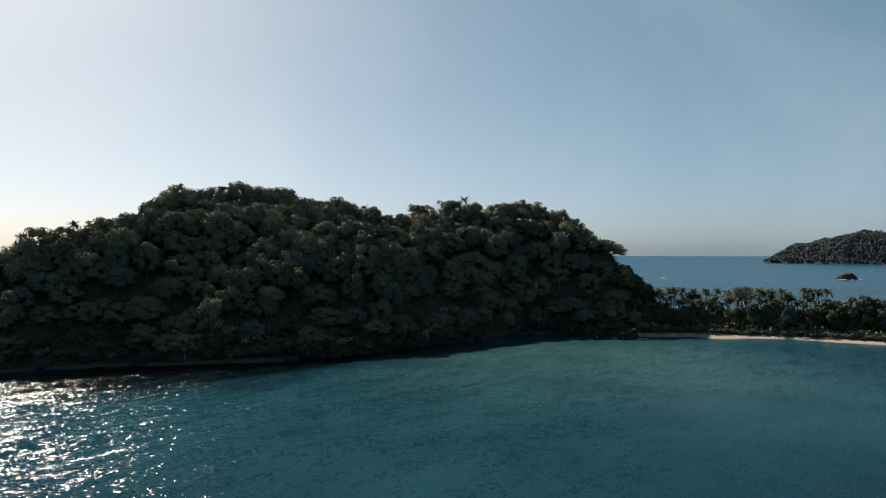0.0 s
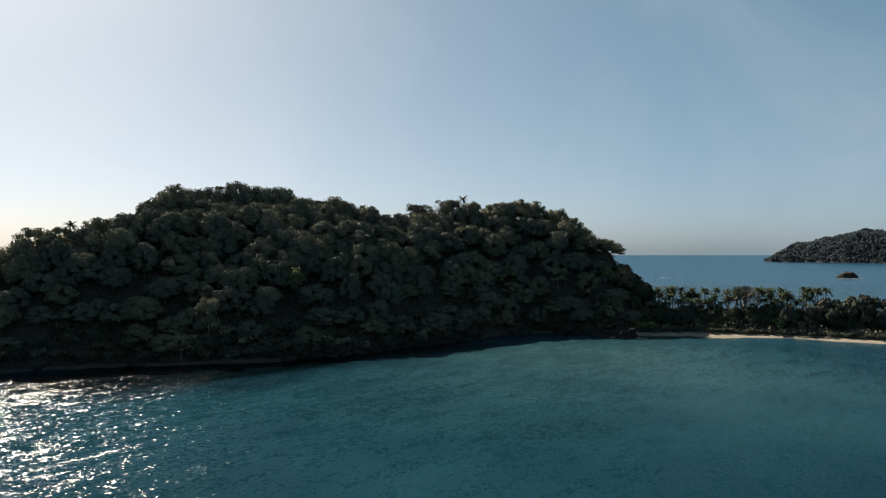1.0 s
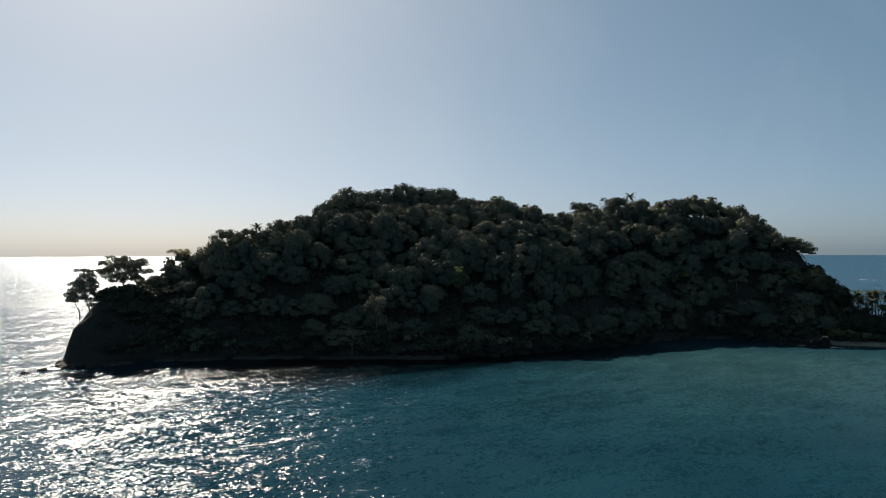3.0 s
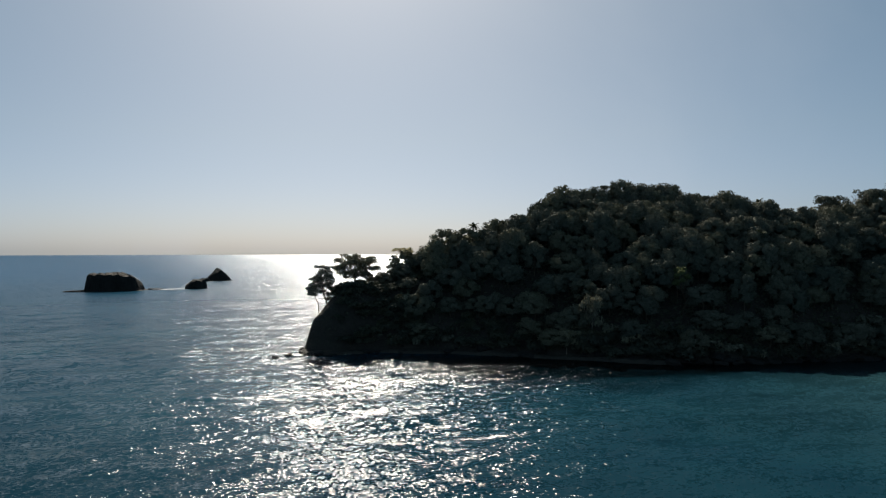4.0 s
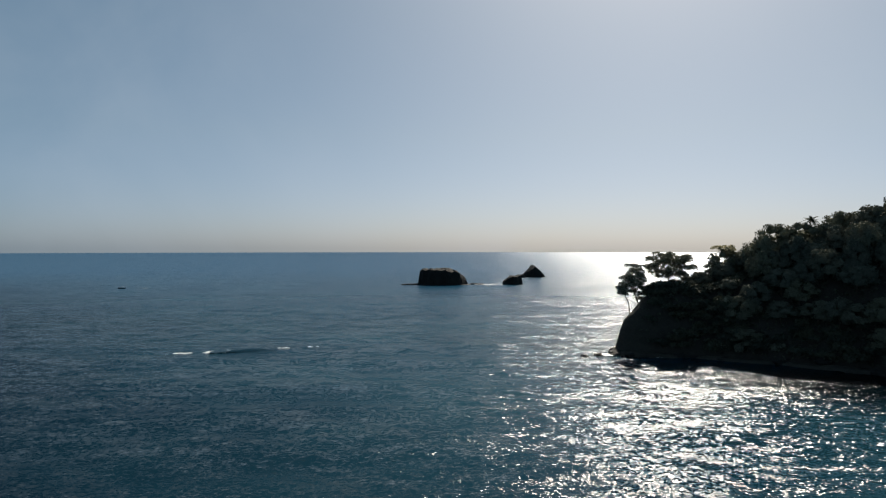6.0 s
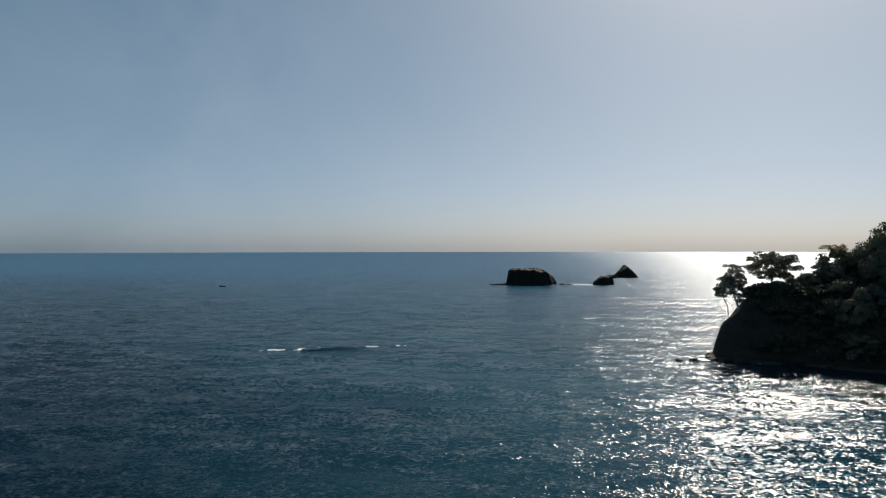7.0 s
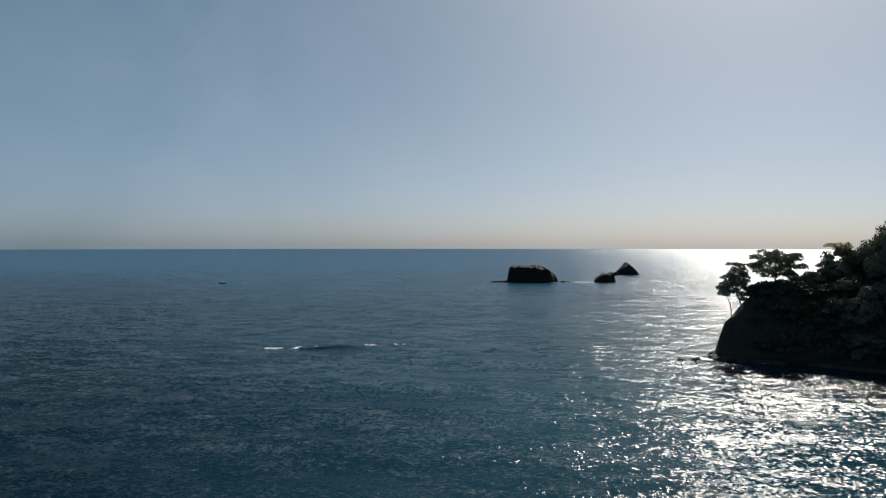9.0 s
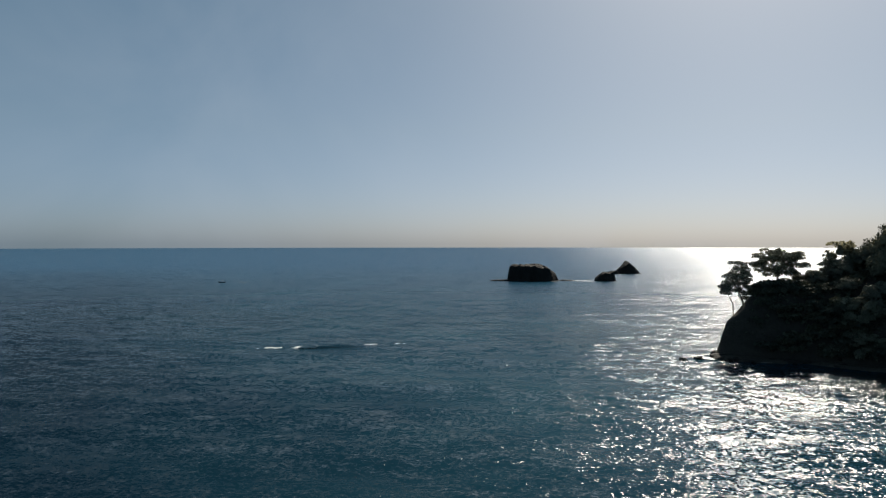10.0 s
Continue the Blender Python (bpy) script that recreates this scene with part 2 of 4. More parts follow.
    l.new(lee.outputs[0], tilt.inputs[0])
    l.new(n.new("ShaderNodeNewGeometry").outputs["Normal"], tilt.inputs[1])
    unit = n.new("ShaderNodeVectorMath")
    unit.operation = 'NORMALIZE'
    l.new(tilt.outputs[0], unit.inputs[0])
    nb = unit.outputs[0]
    p.inputs["Specular IOR Level"].default_value = 0.0
    p.inputs["Roughness"].default_value = 1.0
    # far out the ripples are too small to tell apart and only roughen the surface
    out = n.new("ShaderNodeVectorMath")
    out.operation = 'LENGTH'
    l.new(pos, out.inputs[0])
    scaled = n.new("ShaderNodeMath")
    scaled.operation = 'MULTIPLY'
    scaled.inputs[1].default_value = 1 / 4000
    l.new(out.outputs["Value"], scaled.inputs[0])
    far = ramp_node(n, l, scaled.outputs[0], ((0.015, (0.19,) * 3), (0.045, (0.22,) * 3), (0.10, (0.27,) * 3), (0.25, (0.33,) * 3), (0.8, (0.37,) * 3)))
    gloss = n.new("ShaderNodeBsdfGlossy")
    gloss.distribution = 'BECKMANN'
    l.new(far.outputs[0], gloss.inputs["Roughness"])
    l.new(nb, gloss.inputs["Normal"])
    # a wavy sea never turns into a full mirror, even at the horizon
    fres = n.new("ShaderNodeFresnel")
    fres.inputs["IOR"].default_value = 1.333
    # the sides of the waves that lean away are mostly hidden behind the crests
    half = n.new("ShaderNodeVectorMath")
    half.operation = 'MULTIPLY'
    half.inputs[1].default_value = (0.6, 0.6, 1.0)
    l.new(tilt.outputs[0], half.inputs[0])
    half_unit = n.new("ShaderNodeVectorMath")
    half_unit.operation = 'NORMALIZE'
    l.new(half.outputs[0], half_unit.inputs[0])
    l.new(half_unit.outputs[0], fres.inputs["Normal"])
    cap = n.new("ShaderNodeMath")
    cap.operation = 'MULTIPLY'
    cap.inputs[1].default_value = 0.64
    steepen = n.new("ShaderNodeMath")
    steepen.operation = 'POWER'
    steepen.inputs[1].default_value = 1.45
    l.new(fres.outputs[0], steepen.inputs[0])
    l.new(steepen.outputs[0], cap.inputs[0])
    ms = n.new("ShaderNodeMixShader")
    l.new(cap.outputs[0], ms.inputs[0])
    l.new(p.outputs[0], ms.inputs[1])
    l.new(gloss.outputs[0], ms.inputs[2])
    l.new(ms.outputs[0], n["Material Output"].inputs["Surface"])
    return m


def foam_material():
    m, n, l, p = material("sea_foam", 0.7)
    pos = n.new("ShaderNodeNewGeometry").outputs["Position"]
    a = noise_node(n, l, 0.8, 5, 0.7, pos)
    r = ramp_node(n, l, a.outputs["Fac"], ((0.3, (0.16, 0.20, 0.21)), (0.6, (0.46, 0.48, 0.48))))
    l.new(r.outputs[0], p.inputs["Base Color"])
    l.new(bump_node(n, l, a.outputs["Fac"], 0.6, 0.2), p.inputs["Normal"])
    return m


M_SAND, M_SEA, M_FOAM = sand_material(), sea_material(), foam_material()


# ---- mesh helpers ----
rng = np.random.default_rng(11)


def fill(name, verts, faces, smooth=False, normals=None):
    me = bpy.data.meshes.new(name)
    me.from_pydata([tuple(map(float, v)) for v in verts], [], [tuple(map(int, f)) for f in faces])
    if smooth or normals is not None:
        me.polygons.foreach_set("use_smooth", [True] * len(me.polygons))
    me.update()
    if normals is not None:
        me.normals_split_custom_set_from_vertices([tuple(map(float, v)) for v in normals])
    return me


def part(name, me, mat, parent, label=""):
    """A mesh as one object under a thing or a part."""
    ob = new(name, me)
    if not me.materials:
        me.materials.append(mat)
    ob.parent = parent
    if label:
        ob["label"] = label
    return ob


def lattice(ix, iy, seed):
    h = (ix.astype(np.int64) * 374761393 + iy.astype(np.int64) * 668265263 + seed * 974711) & 0x7fffffff
    h = ((h ^ (h >> 13)) * 1274126177) & 0x7fffffff
    return ((h ^ (h >> 16)) & 0xffff) / 65535.0


def value_noise(x, y, seed=0):
    x, y = np.asarray(x, float), np.asarray(y, float)
    ix, iy = np.floor(x), np.floor(y)
    fx, fy = x - ix, y - iy
    fx, fy = fx * fx * (3 - 2 * fx), fy * fy * (3 - 2 * fy)
    a, b = lattice(ix, iy, seed), lattice(ix + 1, iy, seed)
    c, d = lattice(ix, iy + 1, seed), lattice(ix + 1, iy + 1, seed)
    return (a * (1 - fx) + b * fx) * (1 - fy) + (c * (1 - fx) + d * fx) * fy - 0.5


def fbm(x, y, scale, octaves=4, seed=0):
    s, a, out = 1.0 / scale, 1.0, 0.0
    for k in range(octaves):
        out = out + a * value_noise(x * s + 17.3 * k, y * s - 9.1 * k, seed + k)
        s, a = s * 2.03, a * 0.52
    return out


def segment_distance(px, py, line):
    """Distance from points to a polyline."""
    best = np.full(np.shape(px), 1e9)
    for (ax, ay), (bx, by) in zip(line[:-1], line[1:]):
        dx, dy = bx - ax, by - ay
        t = np.clip(((px - ax) * dx + (py - ay) * dy) / (dx * dx + dy * dy), 0, 1)
        best = np.minimum(best, np.hypot(px - ax - t * dx, py - ay - t * dy))
    return best


def inside(px, py, ring):
    odd = np.zeros(np.shape(px), bool)
    for (ax, ay), (bx, by) in zip(ring, ring[1:] + ring[:1]):
        cross = ((ay > py) != (by > py)) & (px < (bx - ax) * (py - ay) / (by - ay + 1e-12) + ax)
        odd ^= cross
    return odd


def sheet(name, xs, ys, height, smooth=True, keep=None):
    """A height field over a grid; keep: which vertices' faces stay."""
    X, Y = np.meshgrid(xs, ys)
    Z = height(X, Y)
    nx, ny = len(xs), len(ys)
    verts = np.stack([X.ravel(), Y.ravel(), Z.ravel()], 1)
    i = np.arange(nx * ny).reshape(ny, nx)
    f = np.stack([i[:-1, :-1].ravel(), i[:-1, 1:].ravel(), i[1:, 1:].ravel(), i[1:, :-1].ravel()], 1)
    if keep is not None:
        k = keep(X, Y, Z).ravel()
        f = f[k[f].any(1)]
        used = np.unique(f)
        remap = np.zeros(len(verts), int)
        remap[used] = np.arange(len(used))
        verts, f = verts[used], remap[f]
    return fill(name, verts, f, smooth)


def tube(points, radii, sides=6):
    """Verts and faces of a tapering tube along points."""
    verts, faces = [], []
    pts = [Vector(p) for p in points]
    for k, (p, r) in enumerate(zip(pts, radii)):
        way = (pts[min(k + 1, len(pts) - 1)] - pts[max(k - 1, 0)]).normalized()
        a = way.orthogonal().normalized()
        b = way.cross(a)
        for s in range(sides):
            q = 2 * math.pi * s / sides
            verts.append(p + (a * math.cos(q) + b * math.sin(q)) * r)
        if k:
            o = (k - 1) * sides
            for s in range(sides):
                faces.append((o + s, o + (s + 1) % sides, o + sides + (s + 1) % sides, o + sides + s))
    faces.append(tuple(range(sides))[::-1])
    faces.append(tuple(range((len(pts) - 1) * sides, len(pts) * sides)))
    return verts, faces


def join(pieces):
    verts, faces = [], []
    for v, f in pieces:
        o = len(verts)
        verts += list(v)
        faces += [tuple(i + o for i in q) for q in f]
    return verts, faces


def unit_rows(v):
    return v / (np.linalg.norm(v, axis=1)[:, None] + 1e-9)


def leaves(centres, radii, count, size, r, flat=0.6, middle=None, shaded=False, own=0.8):
    """Leaf sprays on the shells of clumps: small bent lozenges, turned away from the middle of the crown.
    shaded: also the normals, which follow the round of the clumps."""
    centres, radii = np.array(centres, float), np.array(radii, float)
    w = radii[:, 0] * radii[:, 1] + radii[:, 0] * radii[:, 2]
    k = r.choice(len(centres), count, p=w / w.sum())
    d = r.normal(size=(count, 3))
    away = d * 0
    if middle is not None:
        away = unit_rows(centres[k] - np.array(middle))
        d += 1.1 * away
    d = unit_rows(d)
    d[:, 2] = np.where(d[:, 2] < -0.5, -d[:, 2], d[:, 2])
    at = centres[k] + d * radii[k] * (0.66 + 0.50 * r.random(count))[:, None]
    nrm = d + r.normal(size=(count, 3)) * flat
    nrm[:, 2] += 0.0 if shaded else 0.35
    nrm = unit_rows(nrm)
    a = unit_rows(np.cross(nrm, r.normal(size=(count, 3))))
    b = np.cross(nrm, a)
    s = size * (0.55 + 0.9 * r.random(count))[:, None]
    v = np.stack([at - a * s, at - b * s * 0.62 + nrm * s * 0.12, at + a * s - nrm * s * 0.25, at + b * s * 0.62 + nrm * s * 0.12], 1).reshape(-1, 3)
    i = np.arange(count)[:, None] * 4
    f = np.concatenate([i, i + 1, i + 2, i + 3], 1)
    if not shaded:
        return v, f
    n = 0.35 * d + 0.2 * away + own * nrm
    n[:, 2] = 0.5 * n[:, 2] + 0.03
    return v, f, np.repeat(unit_rows(n), 4, 0)


def knob():
    """Directions and quads of a ball made of six faces of two by two quads."""
    at, verts, faces = {}, [], []
    for axis in range(3):
        for sign in (-1, 1):
            for i in range(2):
                for j in range(2):
                    q = []
                    for u, w in ((i, j), (i + 1, j), (i + 1, j + 1), (i, j + 1)):
                        p = [0, 0, 0]
                        p[axis], p[(axis + 1) % 3], p[(axis + 2) % 3] = sign, u - 1, w - 1
                        if tuple(p) not in at:
                            at[tuple(p)] = len(verts)
                            verts.append(p)
                        q.append(at[tuple(p)])
                    faces.append(q if sign > 0 else q[::-1])
    return unit_rows(np.array(verts, float)), np.array(faces)


KNOB = knob()


def crown_shape(r, height, spread, count, size, depth, lumps):
    """A dense, rounded, lumpy crown: leafy lumps round a middle, each with a close core of twigs and leaves. Verts, quads, normals."""
    middle = np.array((0, 0, height * (0.96 - depth * 1.12)))
    ext = np.array((spread, spread, height * depth))
    centres, radii = [], []
    for k in range(lumps):
        up = 1 - 1.7 * (k + 0.5) / lumps
        q = 2.4 * k + r.normal() * 0.35
        w = math.sqrt(max(0, 1 - up * up))
        d = np.array((math.cos(q) * w, math.sin(q) * w, up))
        centres.append(middle + d * ext * (0.55 + 0.22 * r.random()))
        s = spread * (0.30 + 0.20 * r.random())
        radii.append((s, s, s * 0.8))
    verts, faces, normals = leaves(centres, radii, count, size, r, 0.5, middle, True)
    vs, fs, ns = [verts], [faces], [normals]
    n = len(verts)
    for c, rad in zip(centres, radii):
        out = unit_rows((c - middle)[None, :])
        vs.append(c + KNOB[0] * np.array(rad) * (0.52 + 0.20 * r.random((len(KNOB[0]), 1))))
        ns.append(unit_rows((0.65 * KNOB[0] + 0.35 * out) * (1, 1, 0.45)))
        fs.append(KNOB[1] + n)
        n += len(KNOB[0])
    return np.concatenate(vs), np.concatenate(fs), np.concatenate(ns)


# ---- the lie of the land ----
# Outline of the wooded island (sea level), from the cliff along the bay and round the back.
COAST = [(-139.5, 156), (-132, 161), (-118, 170), (-102, 178.5), (-85, 183.5), (-64, 187), (-46, 191.5), (-31, 199), (-15, 211), (3, 228),
         (14, 239), (35, 257), (52, 251), (63, 245.5), (80, 262), (70, 292), (30, 322), (-30, 318), (-85, 285), (-124, 236), (-145, 195), (-144, 166)]
# Crest of the island: x, y, height of the ground.
CREST = [(-137.5, 159.5, 7.5), (-133.5, 168, 14.3), (-129.5, 177.5, 19.0), (-123, 187, 22.7), (-111, 202, 28), (-100, 214, 33), (-90, 236, 42), (-68, 250, 43),
         (-42, 259, 40), (-20, 274, 33), (-8, 280, 37), (10, 286, 42), (32, 286, 44), (48, 281, 38), (62, 274, 30), (73, 264, 18)]
# The low neck of land behind the beach.
NECK_FRONT = [(60, 246), (72, 242), (101, 240), (124, 231), (141, 222.5), (175, 206), (215, 188)]
NECK_BACK = [(70, 280), (100, 276), (140, 266), (190, 250), (240, 228)]


def island_height(x, y):
    x, y = np.asarray(x, float), np.asarray(y, float)
    ring = COAST + COAST[:1]
    wob = 2.5 * fbm(x, y, 14, 3, 5)
    coast = segment_distance(x, y, ring)
    inn = inside(x, y, COAST)
    d = np.where(inn, coast, -coast) + wob
    ridge = segment_distance(x, y, [c[:2] for c in CREST])
    w = np.zeros(x.shape)
    hh = np.zeros(x.shape)
    for cx, cy, ch in CREST:
        k = 1.0 / (30 + (x - cx) ** 2 + (y - cy) ** 2) ** 1.6
        w, hh = w + k, hh + k * ch
    hh = hh / w
    t = np.clip(d / (np.abs(d) + ridge + 1e-6), 0, 1)
    steep = 1.75 + 1.7 * np.exp(-((x + 137) ** 2 + (y - 161) ** 2) / 24.0 ** 2)
    h = hh * (1 - (1 - t) ** steep)
    h = h + np.clip(d, 0, 12) / 12 * (3.0 * fbm(x, y, 25, 4, 2) + 1.8 * fbm(x, y, 5, 4, 8))
    h = h + 4.0 * np.exp(-((x + 136) ** 2 + (y - 167.5) ** 2) / 10.0 ** 2) * np.clip(d / 2, 0, 1)
    return np.where(d > 0, h + 0.2, np.maximum(-6, d * 0.8 + 0.2))


def neck_height(x, y):
    x, y = np.asarray(x, float), np.asarray(y, float)
    front = segment_distance(x, y, NECK_FRONT)
    backd = segment_distance(x, y, NECK_BACK)
    ring = NECK_FRONT + NECK_BACK[::-1]
    inn = inside(x, y, ring)
    d = np.where(inn, 1, -1) * np.minimum(front, backd) + 1.2 * fbm(x, y, 12, 3, 31)
    h = np.where(d > 0, 1.8 * (1 - np.exp(-d / 7.0)), d * 0.12)
    return np.maximum(h + 0.12 * fbm(x, y, 3, 3, 33) * np.clip(d, 0, 1), -4)


island = new("island_ground", sheet("island_ground", np.arange(-154, 92, 1.5), np.arange(138, 332, 1.5), island_height, True,
                                     lambda X, Y, Z: Z > -3))
island.data.materials.append(M_CLIFF)
tagged(island, "steep dark rocky island ground under dense forest", "ground", kind="structure")

beach = new("beach", sheet("beach", np.arange(56, 245, 1.2), np.arange(182, 288, 1.2), neck_height, True, lambda X, Y, Z: Z > -2))
beach.data.materials.append(M_SAND)
tagged(beach, "pale narrow sand beach in front of a palm grove", "beach", kind="structure")


# ---- sea ----
SWELL = [(7 + 3.2 * k, 2.2 + rng.normal() * 0.45, rng.random() * 6.3) for k in range(10)]


def swell(x, y):
    """Height of the low swell, which dies out with the distance."""
    z = np.zeros(np.shape(x))
    for length, way, shift in SWELL:
        z = z + 0.0035 * length * np.sin((x * math.cos(way) + y * math.sin(way)) * 2 * math.pi / length + shift)
    return z * np.exp(-((x * x + y * y) / 420.0 ** 2))


def sea_mesh():
    """One round sheet to the horizon with a low swell."""
    rings = np.geomspace(4, 4960, 260)
    n = 420
    a = np.arange(n) * 2 * math.pi / n
    R, A = np.meshgrid(rings, a, indexing="ij")
    X, Y = R * np.cos(A), R * np.sin(A)
    Z = swell(X, Y)
    verts = np.concatenate([[[0, 0, 0]], np.stack([X.ravel(), Y.ravel(), Z.ravel()], 1)])
    i = 1 + np.arange(R.size).reshape(R.shape)
    j = np.roll(i, -1, 1)
    f = np.stack([i[:-1].ravel(), i[1:].ravel(), j[1:].ravel(), j[:-1].ravel()], 1)
    faces = [tuple(q) for q in f] + [(0, i[0, k], j[0, k]) for k in range(n)]
    return fill("sea", verts, faces, True)


sea = new("water", sea_mesh())
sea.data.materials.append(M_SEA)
tagged(sea, "open blue sea with wind chop, teal over the bay", "sea", kind="structure")


# ---- sea rocks ----
def rock_mesh(name, length, width, profile, seed, rough=1.0, n=72):
    """A crag: a height profile along its length, steep round its rim, with ledges and cracks."""
    u = np.linspace(-0.62, 0.62, n)
    v = np.linspace(-0.62, 0.62, max(20, int(n * 0.7)))

    def height(U, V):
        rad = np.sqrt((U / 0.5) ** 2 + (V / 0.5) ** 2) + 0.30 * fbm(U * length, V * width, max(length, width) * 0.3, 4, seed)
        top = np.interp(U, [p[0] for p in profile], [p[1] for p in profile])
        body = np.clip((1.02 - rad) / 0.13, 0, 1)
        body = body * body * (3 - 2 * body)
        h = top * (0.86 + 0.14 * np.clip(1 - rad, 0, 1)) * body
        skirt = np.clip((1.2 - rad) / 0.25, 0, 1) * 0.9
        h = np.maximum(h, skirt) + body * rough * fbm(U * length, V * width, 5, 5, seed + 9)
        return np.where(rad > 1.2, -1.5, h)
    X, Y = np.meshgrid(u, v)
    Z = height(X, Y)
    push = 0.5 * rough
    verts = np.stack([(X * length + push * fbm(Y * width, Z, 3, 3, seed + 3)).ravel(), (Y * width + push * fbm(X * length, Z, 3, 3, seed + 4)).ravel(), Z.ravel()], 1)
    i = np.arange(Z.size).reshape(Z.shape)
    f = np.stack([i[:-1, :-1].ravel(), i[:-1, 1:].ravel(), i[1:, 1:].ravel(), i[1:, :-1].ravel()], 1)
    return fill(name, verts, f, False)


def sea_rock(x, y, length, width, turn, profile, seed, label, rough=1.3, n=72, z=-0.3):
    ob = new("sea_rock", rock_mesh("sea_rock", length, width, profile, seed, rough, n))
    ob.data.materials.append(M_ROCK)
    ob.matrix_world = pose(x, y, z, 0, 0, turn)
    return tagged(ob, label, "rock", "rocks in the sea")


sea_rock(-477, 317, 41, 26, 65, [(-0.5, 12.6), (-0.38, 14.9), (-0.2, 13.5), (0.05, 14.0), (0.2, 12.8), (0.34, 9.6), (0.45, 5.2), (0.5, 2)], 3,
         "large flat-topped dark rock standing in the open sea", 2.2)
sea_rock(-487, 294, 18, 9, 60, [(-0.5, 1.0), (0.5, 2.0)], 5, "low dark rock shelf at the end of the large sea rock", 0.5, 30)
sea_rock(-463, 340, 12, 7, 60, [(-0.5, 1.8), (0.5, 0.9)], 6, "low dark ledge beside the large sea rock", 0.4, 24)
sea_rock(-447, 366, 16, 12, 65, [(-0.5, 3), (-0.3, 6.0), (-0.1, 7.6), (0.15, 7.0), (0.3, 9.4), (0.4, 7), (0.5, 2.5)], 7, "small rounded dark rock in the sea", 1.5, 48)
sea_rock(-545, 471, 25, 18, 63, [(-0.5, 2), (-0.3, 6.8), (-0.14, 10.2), (-0.03, 12.8), (0.06, 11.4), (0.2, 8.2), (0.36, 5.6), (0.5, 2)], 9, "pointed dark rock in the sea", 1.9)
sea_rock(-541, 452, 8, 6, 63, [(-0.5, 2), (0.2, 4.5), (0.5, 3)], 10, "small dark knob of rock beside the pointed rock", 0.5, 24)
sea_rock(437, 742, 21, 14, -30, [(-0.5, 3), (-0.1, 7.5), (0.2, 7.2), (0.5, 3)], 12, "small rounded dark islet off the wooded cape")


# ---- trees ----
def grow_limbs(r, height, spread, forks, base_r, lean=0.0, start=0.45):
    """Trunk and limbs; returns the tubes and the limb ends."""
    trunk_top = Vector((lean * height, lean * height * 0.4 * r.normal(), height * (start + 0.12)))
    mid = trunk_top * 0.5 + Vector((r.normal() * 0.03 * height, r.normal() * 0.03 * height, 0))
    trunk = tube([(0, 0, -0.8), mid * 0.3, mid, trunk_top], [base_r * 1.25, base_r, base_r * 0.8, base_r * 0.55], 7)
    limbs, ends = [], []
    for k in range(forks):
        q = 2 * math.pi * (k + r.random() * 0.7) / forks
        reach = spread * (0.55 + 0.45 * r.random())
        tip = Vector((math.cos(q) * reach, math.sin(q) * reach, 0)) + Vector((trunk_top.x, trunk_top.y, height * (0.72 + 0.2 * r.random())))
        from_at = mid.lerp(trunk_top, 0.35 + 0.65 * r.random())
        bend = from_at.lerp(tip, 0.5) + Vector((0, 0, -0.06 * height))
        limbs.append(tube([from_at, bend, tip], [base_r * 0.42, base_r * 0.28, base_r * 0.1], 5))
        ends.append(tip)
        side = bend.lerp(tip, 0.4)
        tip2 = side + Vector((r.normal() * spread * 0.3, r.normal() * spread * 0.3, height * 0.14))
        limbs.append(tube([side, tip2], [base_r * 0.2, base_r * 0.07], 4))
        ends.append(tip2)
    ends.append(Vector((trunk_top.x, trunk_top.y, height * 0.9)))
    limbs.append(tube([trunk_top, ends[-1]], [base_r * 0.5, base_r * 0.1], 5))
    return trunk, limbs, ends


def broadleaf(seed, height=12.0, spread=4.2, count=1250, size=0.42, flat=0.85, leaf=None, bark=None, forks=6, lean=0.0, start=0.40,
              clump=0.27, low=0.42, name="tree"):
    """A forest tree: an Empty with a trunk, limbs and a crown of leaf clumps."""
    r = np.random.default_rng(seed)
    trunk, limbs, ends = grow_limbs(r, height, spread, forks, height * 0.02, lean, start)
    centres, radii = [], []
    for e in ends:
        s = spread * (clump + 0.16 * r.random())
        centres.append(np.array(e) + r.normal(size=3) * spread * (0.10, 0.10, 0.06))
        radii.append((s, s, s * flat))
    # lower and inner clumps fill the crown down to its skirt
    for k in range(int(1.6 * len(ends)) if low < 0.6 else 2):
        q, u = r.random() * 6.283, r.random()
        rad = spread * (0.95 - 0.45 * u) * (0.75 + 0.3 * r.random())
        s = spread * (clump * 0.9 + 0.12 * r.random())
        centres.append(np.array((math.cos(q) * rad + lean * height, math.sin(q) * rad, height * (low + (0.93 - low) * u))))
        radii.append((s, s, s * flat))
    tree = new(name)
    part("trunk", fill("trunk", *join([trunk] + limbs), True), bark or M_BARK, tree)
    part("crown", fill("crown", *leaves(centres, radii, count, size, r)), leaf or M_LEAF, tree)
    return tree


def canopy_tree(seed, height=12.0, spread=4.6, count=1250, size=0.55, depth=0.36, lumps=13, leaf=None, bark=None, name="tree"):
    """A forest tree with a dense, rounded, lumpy crown."""
    r = np.random.default_rng(seed)
    trunk, limbs, _ = grow_limbs(r, height * 0.92, spread * 0.8, 5, height * 0.02, 0.0, 0.38)
    verts, faces, normals = crown_shape(r, height, spread, count, size, depth, lumps)
    tree = new(name)
    part("trunk", fill("trunk", *join([trunk] + limbs), True), bark or M_BARK, tree)
    part("crown", fill("crown", verts, faces, True, normals), leaf or M_LEAF, tree)
    return tree


